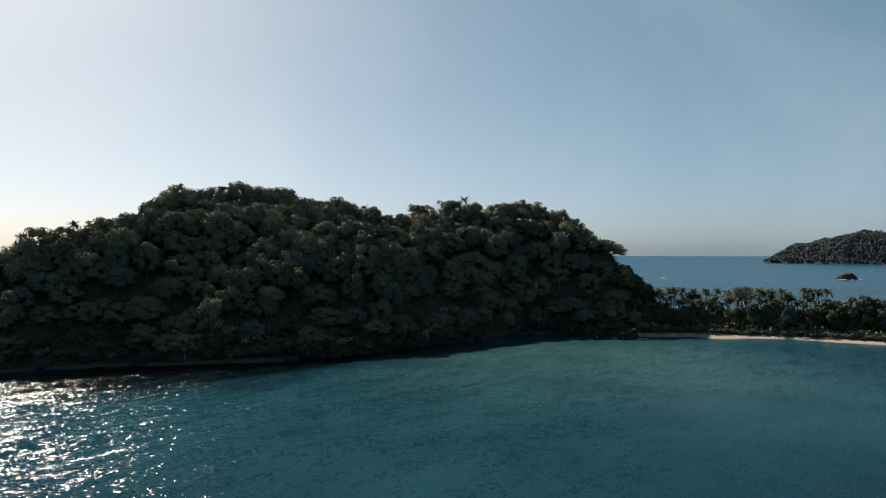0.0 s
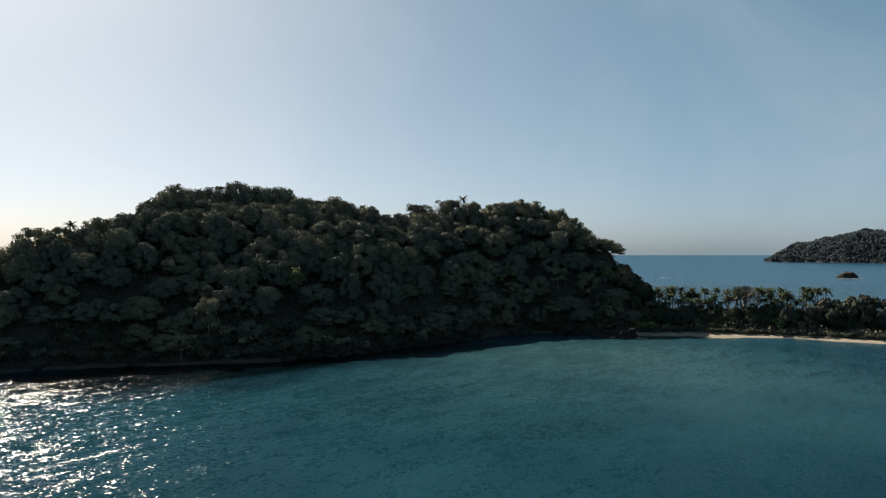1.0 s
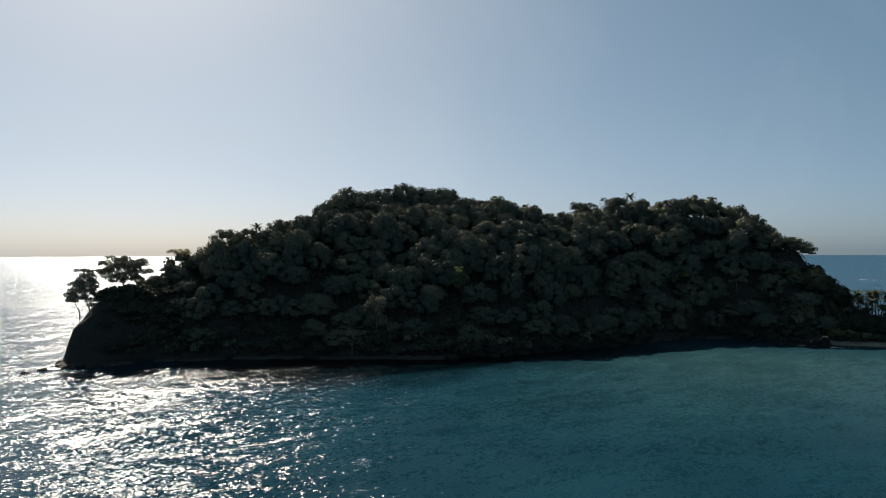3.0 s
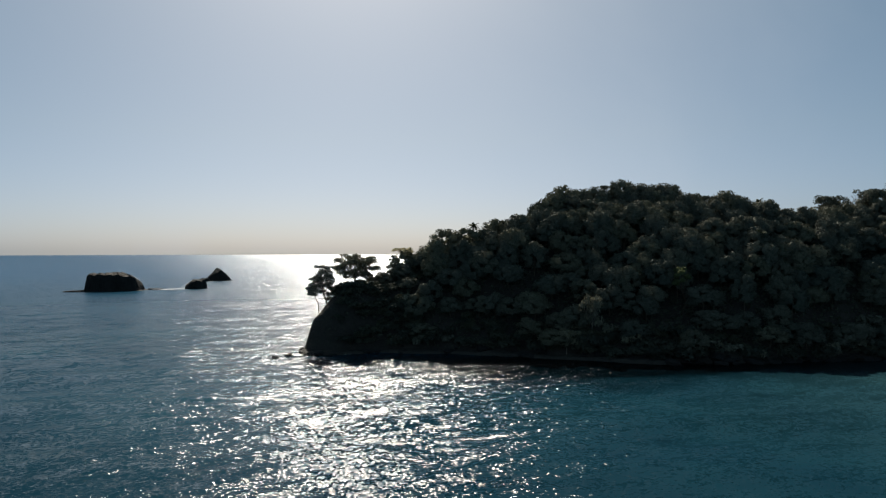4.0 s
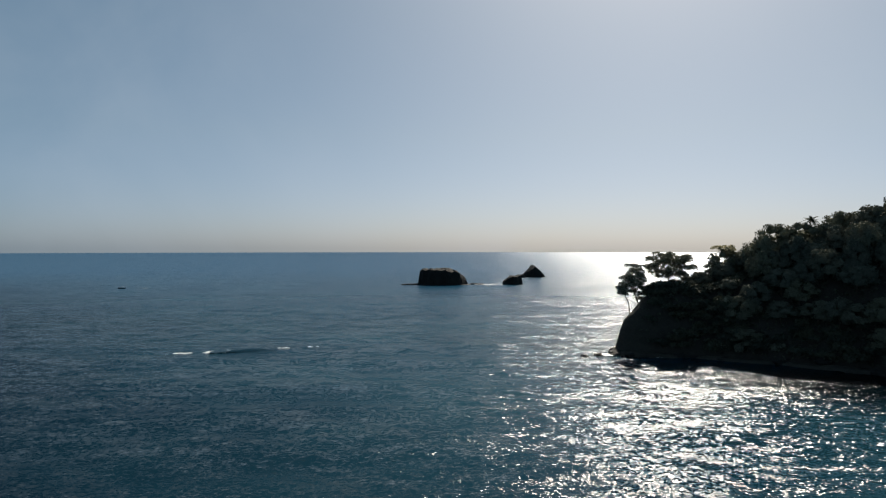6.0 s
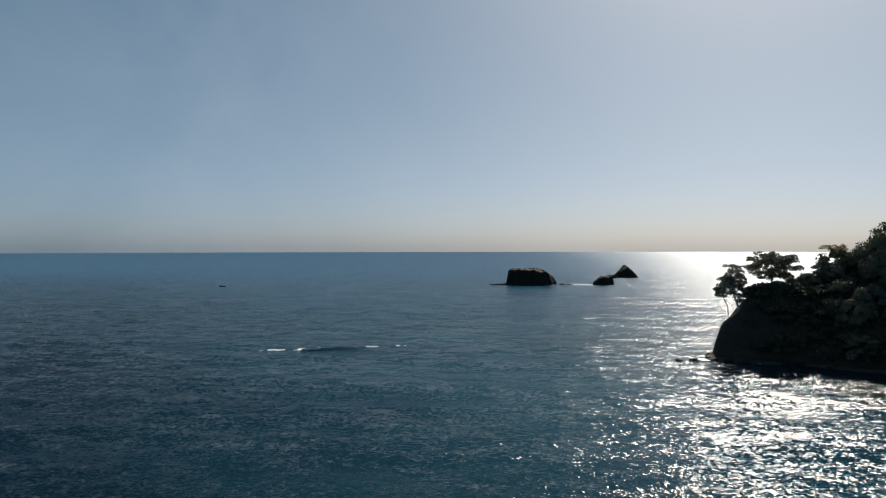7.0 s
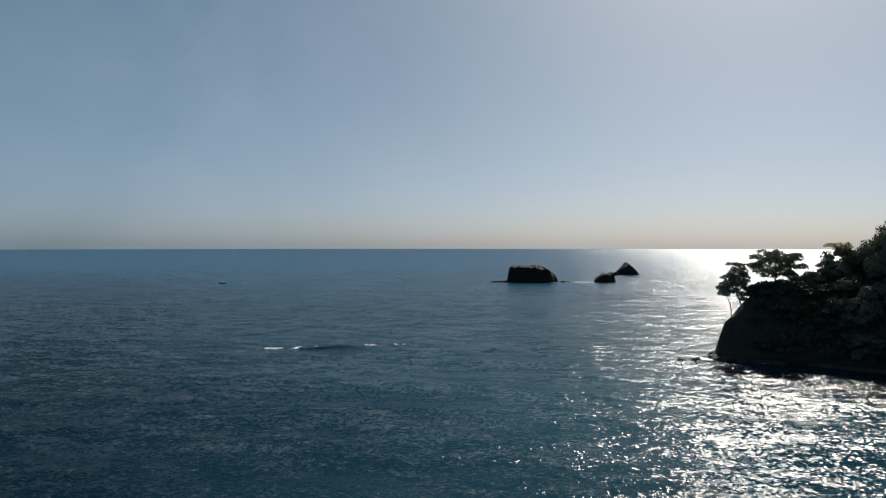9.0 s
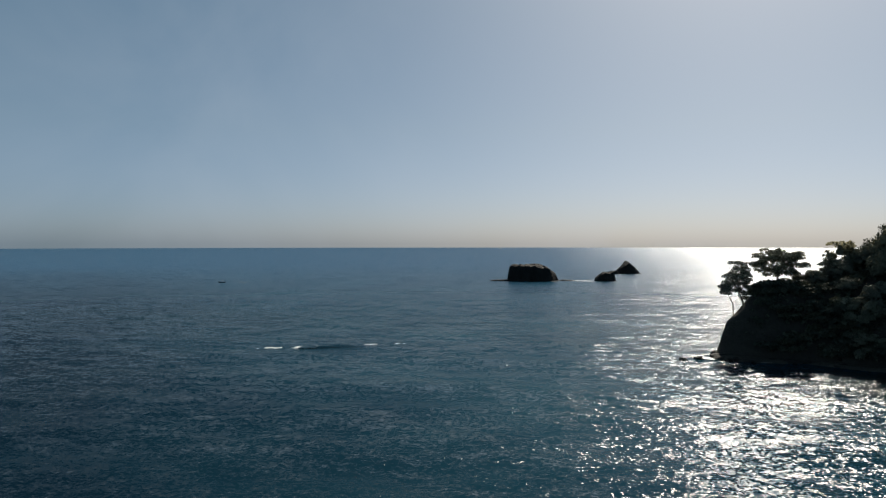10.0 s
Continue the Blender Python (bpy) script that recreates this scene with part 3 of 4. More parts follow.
def open_tree(seed, centre, ext, clumps, clump, count, size, leaf=None, bark=None, trunk_r=0.22, forks=6):
    """A tree on an exposed edge: a leaning stem, forking limbs and a loose crown of small leaf clumps with sky between them."""
    r = np.random.default_rng(seed)
    centre, ext = np.array(centre, float), np.array(ext, float)
    fork = centre * (0.75, 0.75, 1) - np.array((0, 0, ext[2] * 0.85))
    tree = new("tree")
    bend = fork * (0.35, 0.35, 0.55) + r.normal(size=3) * 0.15
    part("trunk", fill("trunk", *tube([(0, 0, -0.8), tuple(bend), tuple(fork)], [trunk_r * 1.3, trunk_r, trunk_r * 0.75], 7), True), bark or M_BARK, tree)
    knees = []
    for k in range(forks):
        q = 2 * math.pi * (k + 0.6 * r.random()) / forks
        up = -0.35 + 0.9 * r.random()
        knee = centre + ext * np.array((math.cos(q) * 0.5, math.sin(q) * 0.5, up * 0.6))
        mid = (fork + knee) / 2 + np.array((0, 0, -0.08 * ext[2])) + r.normal(size=3) * 0.12
        part("limb", fill("limb", *tube([tuple(fork), tuple(mid), tuple(knee)], [trunk_r * 0.55, trunk_r * 0.42, trunk_r * 0.28], 5), True), bark or M_BARK, tree)
        knees.append(knee)
    centres, radii, twigs = [], [], []
    for k in range(clumps):
        d = r.normal(size=3)
        d /= np.linalg.norm(d)
        c = centre + d * ext * (0.35 + 0.65 * r.random() ** 0.6)
        s = clump * (0.6 + 0.7 * r.random())
        centres.append(c)
        radii.append((s, s, s * 0.62))
        start = min(knees, key=lambda p: np.linalg.norm(p - c))
        twigs.append(tube([tuple(start), tuple((start + c) / 2 + r.normal(size=3) * 0.15), tuple(c)], [trunk_r * 0.26, trunk_r * 0.2, trunk_r * 0.1], 4))
    part("branchwork", fill("branchwork", *join(twigs), True), bark or M_BARK, tree)
    part("crown", fill("crown", *leaves(centres, radii, count, size, r)), leaf or M_LEAF, tree)
    return tree


def bush(seed, leaf=None):
    """A rounded shrub with short stems."""
    r = np.random.default_rng(seed)
    stems = [tube([(0, 0, -0.5), (r.normal() * 0.5, r.normal() * 0.5, 0.9)], [0.09, 0.04], 4) for k in range(4)]
    centres = [(r.normal() * 0.9, r.normal() * 0.9, 0.5 + 1.1 * r.random()) for k in range(9)]
    radii = [(0.9 + 0.4 * r.random(),) * 2 + (0.8,) for k in range(9)]
    ob = new("bush")
    part("stem", fill("stem", *join(stems), True), M_BARK, ob)
    part("foliage", fill("foliage", *leaves(centres, radii, 420, 0.36, r)), leaf or M_SHRUB, ob)
    return ob


def palm(seed, height=13.0, fronds=19, reach=2.7):
    """A coconut palm: slim leaning trunk and arching feathered fronds."""
    r = np.random.default_rng(seed)
    lean = r.normal() * 0.08, r.normal() * 0.08
    pts = [Vector((lean[0] * height * t * t, lean[1] * height * t * t, height * t - 0.6 * (t == 0))) for t in (0, 0.25, 0.5, 0.75, 1.0)]
    tree = new("palm_tree")
    part("trunk", fill("palm_trunk", *tube(pts, [0.26, 0.19, 0.16, 0.14, 0.15], 7), True), M_PALM_BARK, tree)
    top = pts[-1]
    for k in range(fronds):
        verts, faces = [], []
        q = 2.4 * k + r.normal() * 0.2
        ang = 1.15 - 1.55 * k / fronds + r.normal() * 0.1
        ln = reach * (0.8 + 0.35 * r.random())
        out = Vector((math.cos(q), math.sin(q), 0))
        side = Vector((-math.sin(q), math.cos(q), 0))
        p, prev = top.copy(), None
        steps = 8
        for s in range(steps + 1):
            t = s / steps
            # leaflets hang from the midrib on both sides, in pairs
            if s:
                w = 0.75 * math.sin(math.pi * min(1, 0.12 + t * 0.9)) * ln / 3.3 + 0.1
                droop = Vector((0, 0, -w * (0.15 + 0.4 * t)))
                for sg in (-1, 1):
                    for near_end, far_end, tip in ((0.0, 0.65, p.lerp(prev, 0.25) + out * 0.18), (0.5, 1.12, p + out * 0.3)):
                        o = len(verts)
                        verts += [prev.lerp(p, near_end), prev.lerp(p, far_end), tip + side * sg * w + droop]
                        faces.append((o, o + 1, o + 2))
            prev = p.copy()
            p = p + (out * math.cos(ang) + Vector((0, 0, math.sin(ang)))) * (ln / steps)
            ang -= 0.15 + 0.10 * t
        part("frond", fill("frond", verts, faces), M_PALM, tree)
    nuts = []
    for k in range(5):
        c = top + Vector((math.cos(k * 1.3) * 0.28, math.sin(k * 1.3) * 0.28, -0.25))
        nuts.append(tube([c + Vector((0, 0, 0.14)), c, c - Vector((0, 0, 0.14))], [0.05, 0.14, 0.05], 5))
    part("coconut_bunch", fill("coconut_bunch", *join(nuts), True), M_BARK, tree)
    return tree


def bare_tree(seed, height=13.0, spread=7.0):
    """A leafless tree: a dome of finer and finer branches."""
    r = np.random.default_rng(seed)
    limbs, twigs = [], []

    def branch(p, way, ln, rad, depth):
        mid = p + way * ln * 0.5 + Vector(r.normal(size=3)) * ln * 0.05
        end = p + way * ln
        (limbs if depth < 2 else twigs).append(tube([p, mid, end], [rad, rad * 0.8, rad * 0.6], 5 if depth < 2 else 3))
        if depth == 6:
            return
        for k in range(2 if r.random() < 0.6 else 3):
            w = (way + Vector(r.normal(size=3)) * 0.48)
            w.z = w.z * 0.8 + 0.06
            branch(end, w.normalized(), ln * (0.72 + 0.12 * r.random()), rad * 0.6, depth + 1)
    tree = new("bare_tree")
    part("trunk", fill("trunk", *tube([(0, 0, -0.6), (0.1, 0, height * 0.2), (0, 0.1, height * 0.4)], [0.42, 0.34, 0.3], 7), True), M_PALE_BARK, tree)
    for k in range(5):
        q = 2 * math.pi * k / 5 + r.random()
        way = Vector((math.cos(q) * spread / 7, math.sin(q) * spread / 7, 0.75)).normalized()
        branch(Vector((0, 0.1, height * 0.39)), way, height * 0.2, 0.18, 1)
    for v, f in limbs:
        part("limb", fill("limb", v, f, True), M_PALE_BARK, tree)
    part("crown", fill("twig_crown", *join(twigs)), M_PALE_BARK, tree)
    return tree


def dome_tree(seed, height, wide):
    """A leafless tree whose fine twigs end on a wide, even dome."""
    r = np.random.default_rng(seed)
    fork = np.array((0.0, 0.0, height * 0.45))
    tree = new("bare_tree")
    part("trunk", fill("trunk", *tube([(0, 0, -0.6), (0.15, 0, height * 0.22), tuple(fork)], [0.5, 0.4, 0.34], 7), True), M_PALE_BARK, tree)
    twigs = []

    def on_dome(q, s, reach):
        top = height * (0.62 + 0.38 * math.sqrt(max(0, 1 - s * s)))
        return fork * (1 - reach) + np.array((math.cos(q) * s * wide, math.sin(q) * s * wide, top)) * reach

    for k in range(9):
        q, s = 2.4 * k, math.sqrt((k + 0.5) / 9)
        a = on_dome(q, s * 0.9, 0.5)
        part("limb", fill("limb", *tube([tuple(fork), tuple((fork + a) / 2 + r.normal(size=3) * 0.2), tuple(a)], [0.22, 0.17, 0.13], 5), True), M_PALE_BARK, tree)
        for j in range(6):
            qj, sj = q + r.normal() * 0.35, min(1, abs(s + r.normal() * 0.16))
            b = on_dome(qj, sj, 0.8)
            twigs.append(tube([tuple(a), tuple((a + b) / 2 + r.normal(size=3) * 0.15), tuple(b)], [0.11, 0.09, 0.07], 4))
            for i in range(9):
                c = on_dome(qj + r.normal() * 0.16, min(1, abs(sj + r.normal() * 0.10)), 0.95 + 0.06 * r.random())
                twigs.append(tube([tuple(b), tuple(c)], [0.06, 0.03], 3))
    part("crown", fill("twig_crown", *join(twigs)), M_PALE_BARK, tree)
    return tree


class Kind:
    """A tree built once at the origin and then set out again and again."""

    def __init__(self, ob, label, category, group):
        tagged(ob, label, category, group)
        self.ob, self.spots = ob, []

    def put(self, x, y, z, turn=0.0, wide=1.0, tall=1.0):
        self.spots.append(pose(x, y, z, 0, 0, turn) @ Matrix.Diagonal((wide, wide, tall, 1)))

    def plant(self):
        for m in self.spots[1:]:
            copy_thing(self.ob, m)
        self.ob.matrix_basis = self.spots[0]


def ground(x, y):
    return float(np.maximum(island_height(x, y), neck_height(x, y)))


FOREST = "forest trees on the island"
forest_kinds = [Kind(canopy_tree(40 + k, 12, s, 2750, 0.27, d, n), "dense dark green broadleaf tree on the island slope", "tree", FOREST)
                for k, (s, d, n) in enumerate(((4.7, 0.44, 19), (5.3, 0.40, 22), (4.1, 0.46, 17), (4.9, 0.44, 18), (5.6, 0.38, 24), (4.4, 0.46, 18), (4.6, 0.42, 14)))]
grey_kind = Kind(broadleaf(60, 9, 3.6, 1100, 0.36, 0.7, M_LEAF_GREY, M_PALE_BARK), "pale grey-green tree with dry foliage on the slope", "tree", FOREST)
lime_kind = Kind(canopy_tree(61, 8, 2.4, 900, 0.34, 0.4, 10, M_LEAF_LIME), "bright yellow-green tree among the dark forest", "tree", FOREST)
lime_tall = Kind(canopy_tree(63, 15, 2.5, 1000, 0.3, 0.25, 10, M_LEAF_LIME), "slim yellow-green tree with a small crown among the dark forest", "tree", FOREST)
flat_kind = Kind(broadleaf(62, 13, 5.0, 2400, 0.33, 0.62, low=0.5, start=0.45), "tall flat-topped tree above the forest canopy", "tree", FOREST)
bush_kinds = [Kind(bush(80 + k), "dark green shrub on the rocky shore slope", "bush", "shrubs on the slope") for k in range(3)]
light_bush = Kind(bush(84, M_LEAF_GREY), "pale dry shrub on the shore slope", "bush", "shrubs on the slope")
palm_kinds = [Kind(palm(70 + k, 13, 18 + k % 3), "coconut palm with feathery green fronds", "palm tree", "palm grove") for k in range(4)]
hill_palm = Kind(palm(75, 12, 18), "palm standing among the forest on the hill", "palm tree", FOREST)
grove_kinds = [Kind(canopy_tree(90 + k, 8, 3.2 + 0.4 * k, 1200, 0.28, 0.46, 15, leaf, name="beach_tree"), "leafy green tree under the palms behind the beach", "tree", "trees behind the beach")
               for k, leaf in enumerate((M_SHRUB, M_PALM, M_SHRUB))]

r = np.random.default_rng(5)
spots = np.array([(gx + r.normal() * 1.5, gy + r.normal() * 1.5) for gx in np.arange(-146, 84, 5.9) for gy in np.arange(146, 326, 5.9)])
hz = island_height(spots[:, 0], spots[:, 1])
ok = (hz > 2.0) & inside(spots[:, 0], spots[:, 1], COAST)
# the bare cliff of the point keeps only low growth
ok &= ~((spots[:, 0] < -115) & (spots[:, 1] < 190))
# room for the two pale trees
for gx, gy in ((-43.8, 206), (-63, 190)):
    ok &= np.hypot(spots[:, 0] - gx, spots[:, 1] - gy) > 5.5
spots, hz = spots[ok], hz[ok]
# trees on the seaward side and along the crest are single things, those behind the crest one mass
crest_y = np.interp(spots[:, 0], [c[0] for c in CREST], [c[1] for c in CREST])
behind = spots[:, 1] - crest_y
order = np.argsort(behind)
far_v, far_f, far_n, total = [], [], [], 0
for rank, q in enumerate(order):
    x, y = spots[q]
    z = hz[q] - 0.4
    # lower growth near the shore
    tall = (0.66 + 0.40 * r.random()) * (0.72 + 0.33 * min(1, hz[q] / 22))
    if x > 60 and y > 256:
        tall *= 0.6
    wide = 0.75 + 0.35 * r.random()
    turn = r.random() * 360
    if rank < 225:
        forest_kinds[r.integers(len(forest_kinds))].put(x, y, z, turn, wide, tall)
    else:
        near_crest = behind[q] < 9
        v, f, nv = crown_shape(r, 12, 4.3 + 1.2 * r.random(), 1100 if near_crest else 260, 0.33 if near_crest else 0.6, 0.44, 14)
        far_v.append(v * (wide, wide, tall) + (x, y, z))
        far_f.append(f + total)
        far_n.append(nv)
        total += len(v)
mass = new("forest", fill("forest", np.concatenate(far_v), np.concatenate(far_f), True, np.concatenate(far_n)))
mass.data.materials.append(M_LEAF)
tagged(mass, "dense dark forest on the back slope of the island", "forest", kind="stuff")

# shrubs and climbers that cover the slopes under the trees
ux, uy = -146 + 228 * r.random(90000), 146 + 150 * r.random(90000)
uh = island_height(ux, uy)
edge = np.interp(ux, [c[0] for c in CREST], [c[1] for c in CREST])
good = (uh > 0.7) & inside(ux, uy, COAST) & (uy < edge + 6) & ~((ux < -134) & (uy < 170))
ux, uy, uh = ux[good], uy[good], uh[good]
lift = 0.4 + 1.8 * np.clip(fbm(ux, uy, 7, 3, 61) + 0.5, 0, 1)
v, f = leaves(np.stack([ux, uy, uh + lift], 1), np.full((len(ux), 3), 0.6), len(ux), 0.45, r)
under = new("undergrowth", fill("undergrowth", v, f))
under.data.materials.append(M_SHRUB)
tagged(under, "tangled dark shrubs covering the steep island slopes", "undergrowth", kind="stuff")

nx_, ny_ = 66 + 105 * r.random(36000), 190 + 90 * r.random(36000)
nh = neck_height(nx_, ny_)
good = (nh > 0.8) & (segment_distance(nx_, ny_, NECK_FRONT) > np.where(nx_ > 95, 5.2, 6.5)) & (segment_distance(nx_, ny_, NECK_FRONT) < 26)
nx_, ny_, nh = nx_[good], ny_[good], nh[good]
lift = 0.3 + 4.2 * np.clip(fbm(nx_, ny_, 7, 3, 63) + 0.5, 0, 1) * r.random(len(nx_))
v, f = leaves(np.stack([nx_, ny_, nh + lift], 1), np.full((len(nx_), 3), 0.8), len(nx_), 0.42, r)
thicket = new("thicket", fill("thicket", v, f))
thicket.data.materials.append(M_LEAF)
tagged(thicket, "dense dark thicket under the palms behind the beach", "undergrowth", kind="stuff")

# trees that stand out from the canopy: x, y, how wide, how tall
for x, y, wide, tall in ((-46, 258, 1.2, 0.88), (-10, 279, 0.8, 1.0), (3, 284, 0.9, 0.9)):
    flat_kind.put(x, y, ground(x, y) - 0.4, 50 * x, wide, tall)
for x, y, tall in ((10, 286, 1.0), (-109, 202, 0.8), (-30, 266, 0.85), (-60, 225, 0.9), (-26, 232, 0.9), (10, 262, 0.9)):
    hill_palm.put(x, y, ground(x, y) - 0.4, 37 * x, 1, tall)
for x, y, wide, tall in ((-99, 224, 0.8, 0.7), (-96, 229, 0.9, 0.75), (-91, 232, 0.9, 0.75), (-93, 235, 0.9, 0.75), (-87, 240, 1.0, 0.95), (-81, 243, 1.0, 1.05), (-73, 248, 1.0, 1.2), (-66, 250, 1.1, 1.05), (-59, 253, 1.0, 1.15)):
    forest_kinds[1].put(x, y, ground(x, y) - 0.4, 47 * x, wide, tall)
for x, y, wide, tall in ((-129.2, 180.6, 0.6, 0.45), (-125.0, 185.8, 0.7, 0.5), (-121.8, 192.2, 0.8, 0.6), (-127.1, 195.3, 0.7, 0.6), (-119.7, 180.6, 0.6, 0.4), (-127.1, 199.5, 0.7, 0.6), (-122.9, 202.7, 0.8, 0.65), (-127.1, 205.8, 0.8, 0.7), (-118.7, 197.4, 0.8, 0.65), (-123.9, 210.0, 0.8, 0.7), (-130.2, 192.2, 0.6, 0.5), (-114.5, 201.6, 0.8, 0.7), (-112.4, 191.1, 0.8, 0.7)):
    forest_kinds[0].put(x, y, ground(x, y) - 0.4, 61 * x, wide, tall)
for x, y, wide, tall in ((-132.5, 179.0, 0.6, 0.42), (-130.0, 182.5, 0.6, 0.48), (-134.5, 176.0, 0.5, 0.3), (-136.5, 172.5, 0.45, 0.25)):
    forest_kinds[2].put(x, y, ground(x, y) - 0.4, 33 * x, wide, tall)
grey_kind.put(-64, 190, ground(-64, 190) - 0.3, 40, 0.72, (17.5 - ground(-64, 190)) / 9)
for x, y in ((-63.5, 189), (-66.5, 188.5), (-61, 189.5), (-64, 190.3)):
    bush_kinds[1].put(x, y, ground(x, y) - 0.3, 31 * x, 1.5, 1.9)
for x, y, s in ((-70, 186, 0.8), (-16, 224, 0.7), (-30, 222, 0.6), (44, 262, 0.9)):
    grey_kind.put(x, y, ground(x, y) - 0.3, 31 * x, s, s)
lime_tall.put(-43.8, 208, ground(-43.8, 208) - 0.3, 40, 1.0, (27.4 - ground(-43.8, 208)) / 15)
for x, y, s in ((26, 262, 1.1), (30, 260, 0.9), (22, 259, 0.8), (62, 260, 1.0), (35, 258, 0.7), (64, 252, 0.9)):
    lime_kind.put(x, y, ground(x, y) - 0.3, 29 * x, s, s)
for k in range(240):
    t = 1.0 + r.random() * 12.0
    (ax, ay), (bx, by) = COAST[int(t)], COAST[int(t) + 1]
    x, y = ax + (bx - ax) * (t % 1), ay + (by - ay) * (t % 1)
    inland = 0.6 + 7 * r.random() ** 1.3
    dx, dy = by - ay, ax - bx
    m = -math.hypot(dx, dy)
    x, y = x + dx / m * inland, y + dy / m * inland
    z = ground(x, y)
    if z > 0.6:
        (bush_kinds[k % 3] if r.random() < 0.85 else light_bush).put(x, y, z - 0.2, r.random() * 360, 0.8 + 0.7 * r.random(), 0.8 + 0.6 * r.random())
for k in range(80):
    x, y = -134.5 + 21 * r.random(), 160 + 32 * r.random()
    z = ground(x, y)
    if z > 4:
        bush_kinds[k % 3].put(x, y, z - 0.3, r.random() * 360, 0.7 + 0.5 * r.random(), 0.5 + 0.5 * r.random())

for k in range(34):
    x, y = -139.5 + 9 * r.random(), 166 + 13 * r.random()
    bush_kinds[k % 3].put(x, y, ground(x, y) - 0.3, r.random() * 360, 0.7 + 0.4 * r.random(), 0.5 + 0.5 * r.random())

# the palm grove and the trees on the neck
front_x, front_y = [q[0] for q in NECK_FRONT], [q[1] for q in NECK_FRONT]
for k in range(110):
    x = 75 + 64 * (k + r.random()) / 110
    y = float(np.interp(x, front_x, front_y)) + 14.0 + 16 * r.random()
    if ground(x, y) < 4.5:
        palm_kinds[k % 4].put(x, y, ground(x, y), r.random() * 360, 0.95 + 0.2 * r.random(), 0.62 + 0.46 * r.random())
for k in range(105):
    x = 68 + 100 * (k + r.random()) / 105
    y = float(np.interp(x, front_x, front_y)) + 11.5 + 12 * r.random()
    grove_kinds[r.integers(3)].put(x, y, ground(x, y) - 0.2, r.random() * 360, 0.8 + 0.4 * r.random(), 0.85 + 0.45 * r.random())
for x, y, wide, tall in ((136, 240, 1.7, 1.75), (143, 238, 1.9, 1.95), (150, 235, 1.8, 1.8), (157, 232, 1.8, 1.8), (74, 254, 0.9, 1.2)):
    grove_kinds[0].put(x, y, ground(x, y) - 0.2, 77 * x, wide, tall)
for x, y, s in ((75, 248, 0.7), (119, 243, 1.0), (71, 247, 0.8), (97, 249, 0.6), (80, 247, 0.55)):
    lime_kind.put(x, y, ground(x, y) - 0.2, 13 * x, s, s * 0.8)
for k in range(60):
    x = 72 + 90 * (k + r.random()) / 60
    y = float(np.interp(x, front_x, front_y)) + (4.2 if x > 95 else 5.4) + 1.8 * r.random()
    bush_kinds[k % 3].put(x, y, ground(x, y) - 0.1, r.random() * 360, 0.7, 0.6 + 0.4 * r.random())
for k in forest_kinds + palm_kinds + grove_kinds + bush_kinds + [grey_kind, lime_kind, lime_tall, flat_kind, hill_palm, light_bush]:
    k.plant()

dome = tagged(dome_tree(7, 16.0, 7.4), "leafless pale tree with a wide dome of twigs behind the beach", "tree")
dome.matrix_basis = pose(110, 252, ground(110, 252) - 0.2, 0, 0, 40)
for seed, x, y, s in ((8, 0, 284, 0.9), (9, -122, 198, 0.55)):
    bare = tagged(bare_tree(seed, 13, 5.0), "thin leafless tree rising above the island forest", "tree")
    bare.matrix_basis = pose(x, y, ground(x, y) - 0.3, 0, 0, 20 * seed) @ Matrix.Scale(s, 4)

# ---- trees on the edge of the cliff ----
POINT = "trees on the point"


def point_tree(seed, x, y, label, at, *shape, **more):
    """at: the middle of the crown in the world."""
    z = ground(x, y) - 0.3
    ob = tagged(open_tree(seed, (at[0] - x, at[1] - y, at[2] - z), *shape, **more), label, "tree", POINT)
    ob.matrix_basis = pose(x, y, z)
    return ob


point_tree(101, -138.2, 164.6, "slender tree with an oval airy crown at the cliff edge", (-139.2, 163.4, 20.9), (3.7, 3.7, 5.0), 74, 0.92, 7000, 0.2, forks=9)
point_tree(102, -139.6, 162.2, "small thin-stemmed tree leaning over the cliff edge", (-141.0, 160.8, 18.0), (1.6, 1.6, 1.8), 18, 0.8, 1400, 0.2, trunk_r=0.13, forks=4)
point_tree(103, -135.2, 174.0, "broad spreading tree with layered crown on the clifftop", (-136.0, 174.6, 24.9), (8.0, 5.4, 4.1), 112, 1.15, 10500, 0.22, trunk_r=0.3, forks=11)
point_tree(104, -128.0, 187.0, "small round-crowned tree behind the clifftop tree", (-128.0, 187.0, 23.8), (3.4, 3.4, 2.4), 34, 1.2, 3600, 0.23)
point_tree(105, -126.5, 190.5, "pale thin-leaved tree with an airy umbrella crown", (-128.6, 191.0, 29.6), (3.2, 3.2, 1.3), 26, 0.85, 1500, 0.2, leaf=M_LEAF_PALE, trunk_r=0.16, forks=7)
umbrella = tagged(open_tree(106, (0.4, 0, 10.6), (2.2, 2.2, 0.5), 10, 0.7, 620, 0.2, trunk_r=0.2), "thin umbrella-shaped tree standing above the ridge", "tree", FOREST)
umbrella.matrix_basis = pose(-79.5, 244.5, ground(-79.5, 244.5))


# ---- boulders along the shore ----
def boulder(seed, subdiv=2):
    bm = bmesh.new()
    bmesh.ops.create_icosphere(bm, subdivisions=subdiv, radius=1.0)
    for v in bm.verts:
        k = 1 + 0.45 * noise.noise(v.co * 1.3 + Vector((seed * 7.1, 0, 0))) + 0.2 * noise.noise(v.co * 3.1 + Vector((0, seed * 3.7, 0)))
        v.co = v.co * k
        v.co.z *= 0.68
    me = bpy.data.meshes.new("boulder")
    bm.to_mesh(me)
    bm.free()
    me.materials.append(M_ROCK)
    return me


boulders = [boulder(k) for k in range(6)]


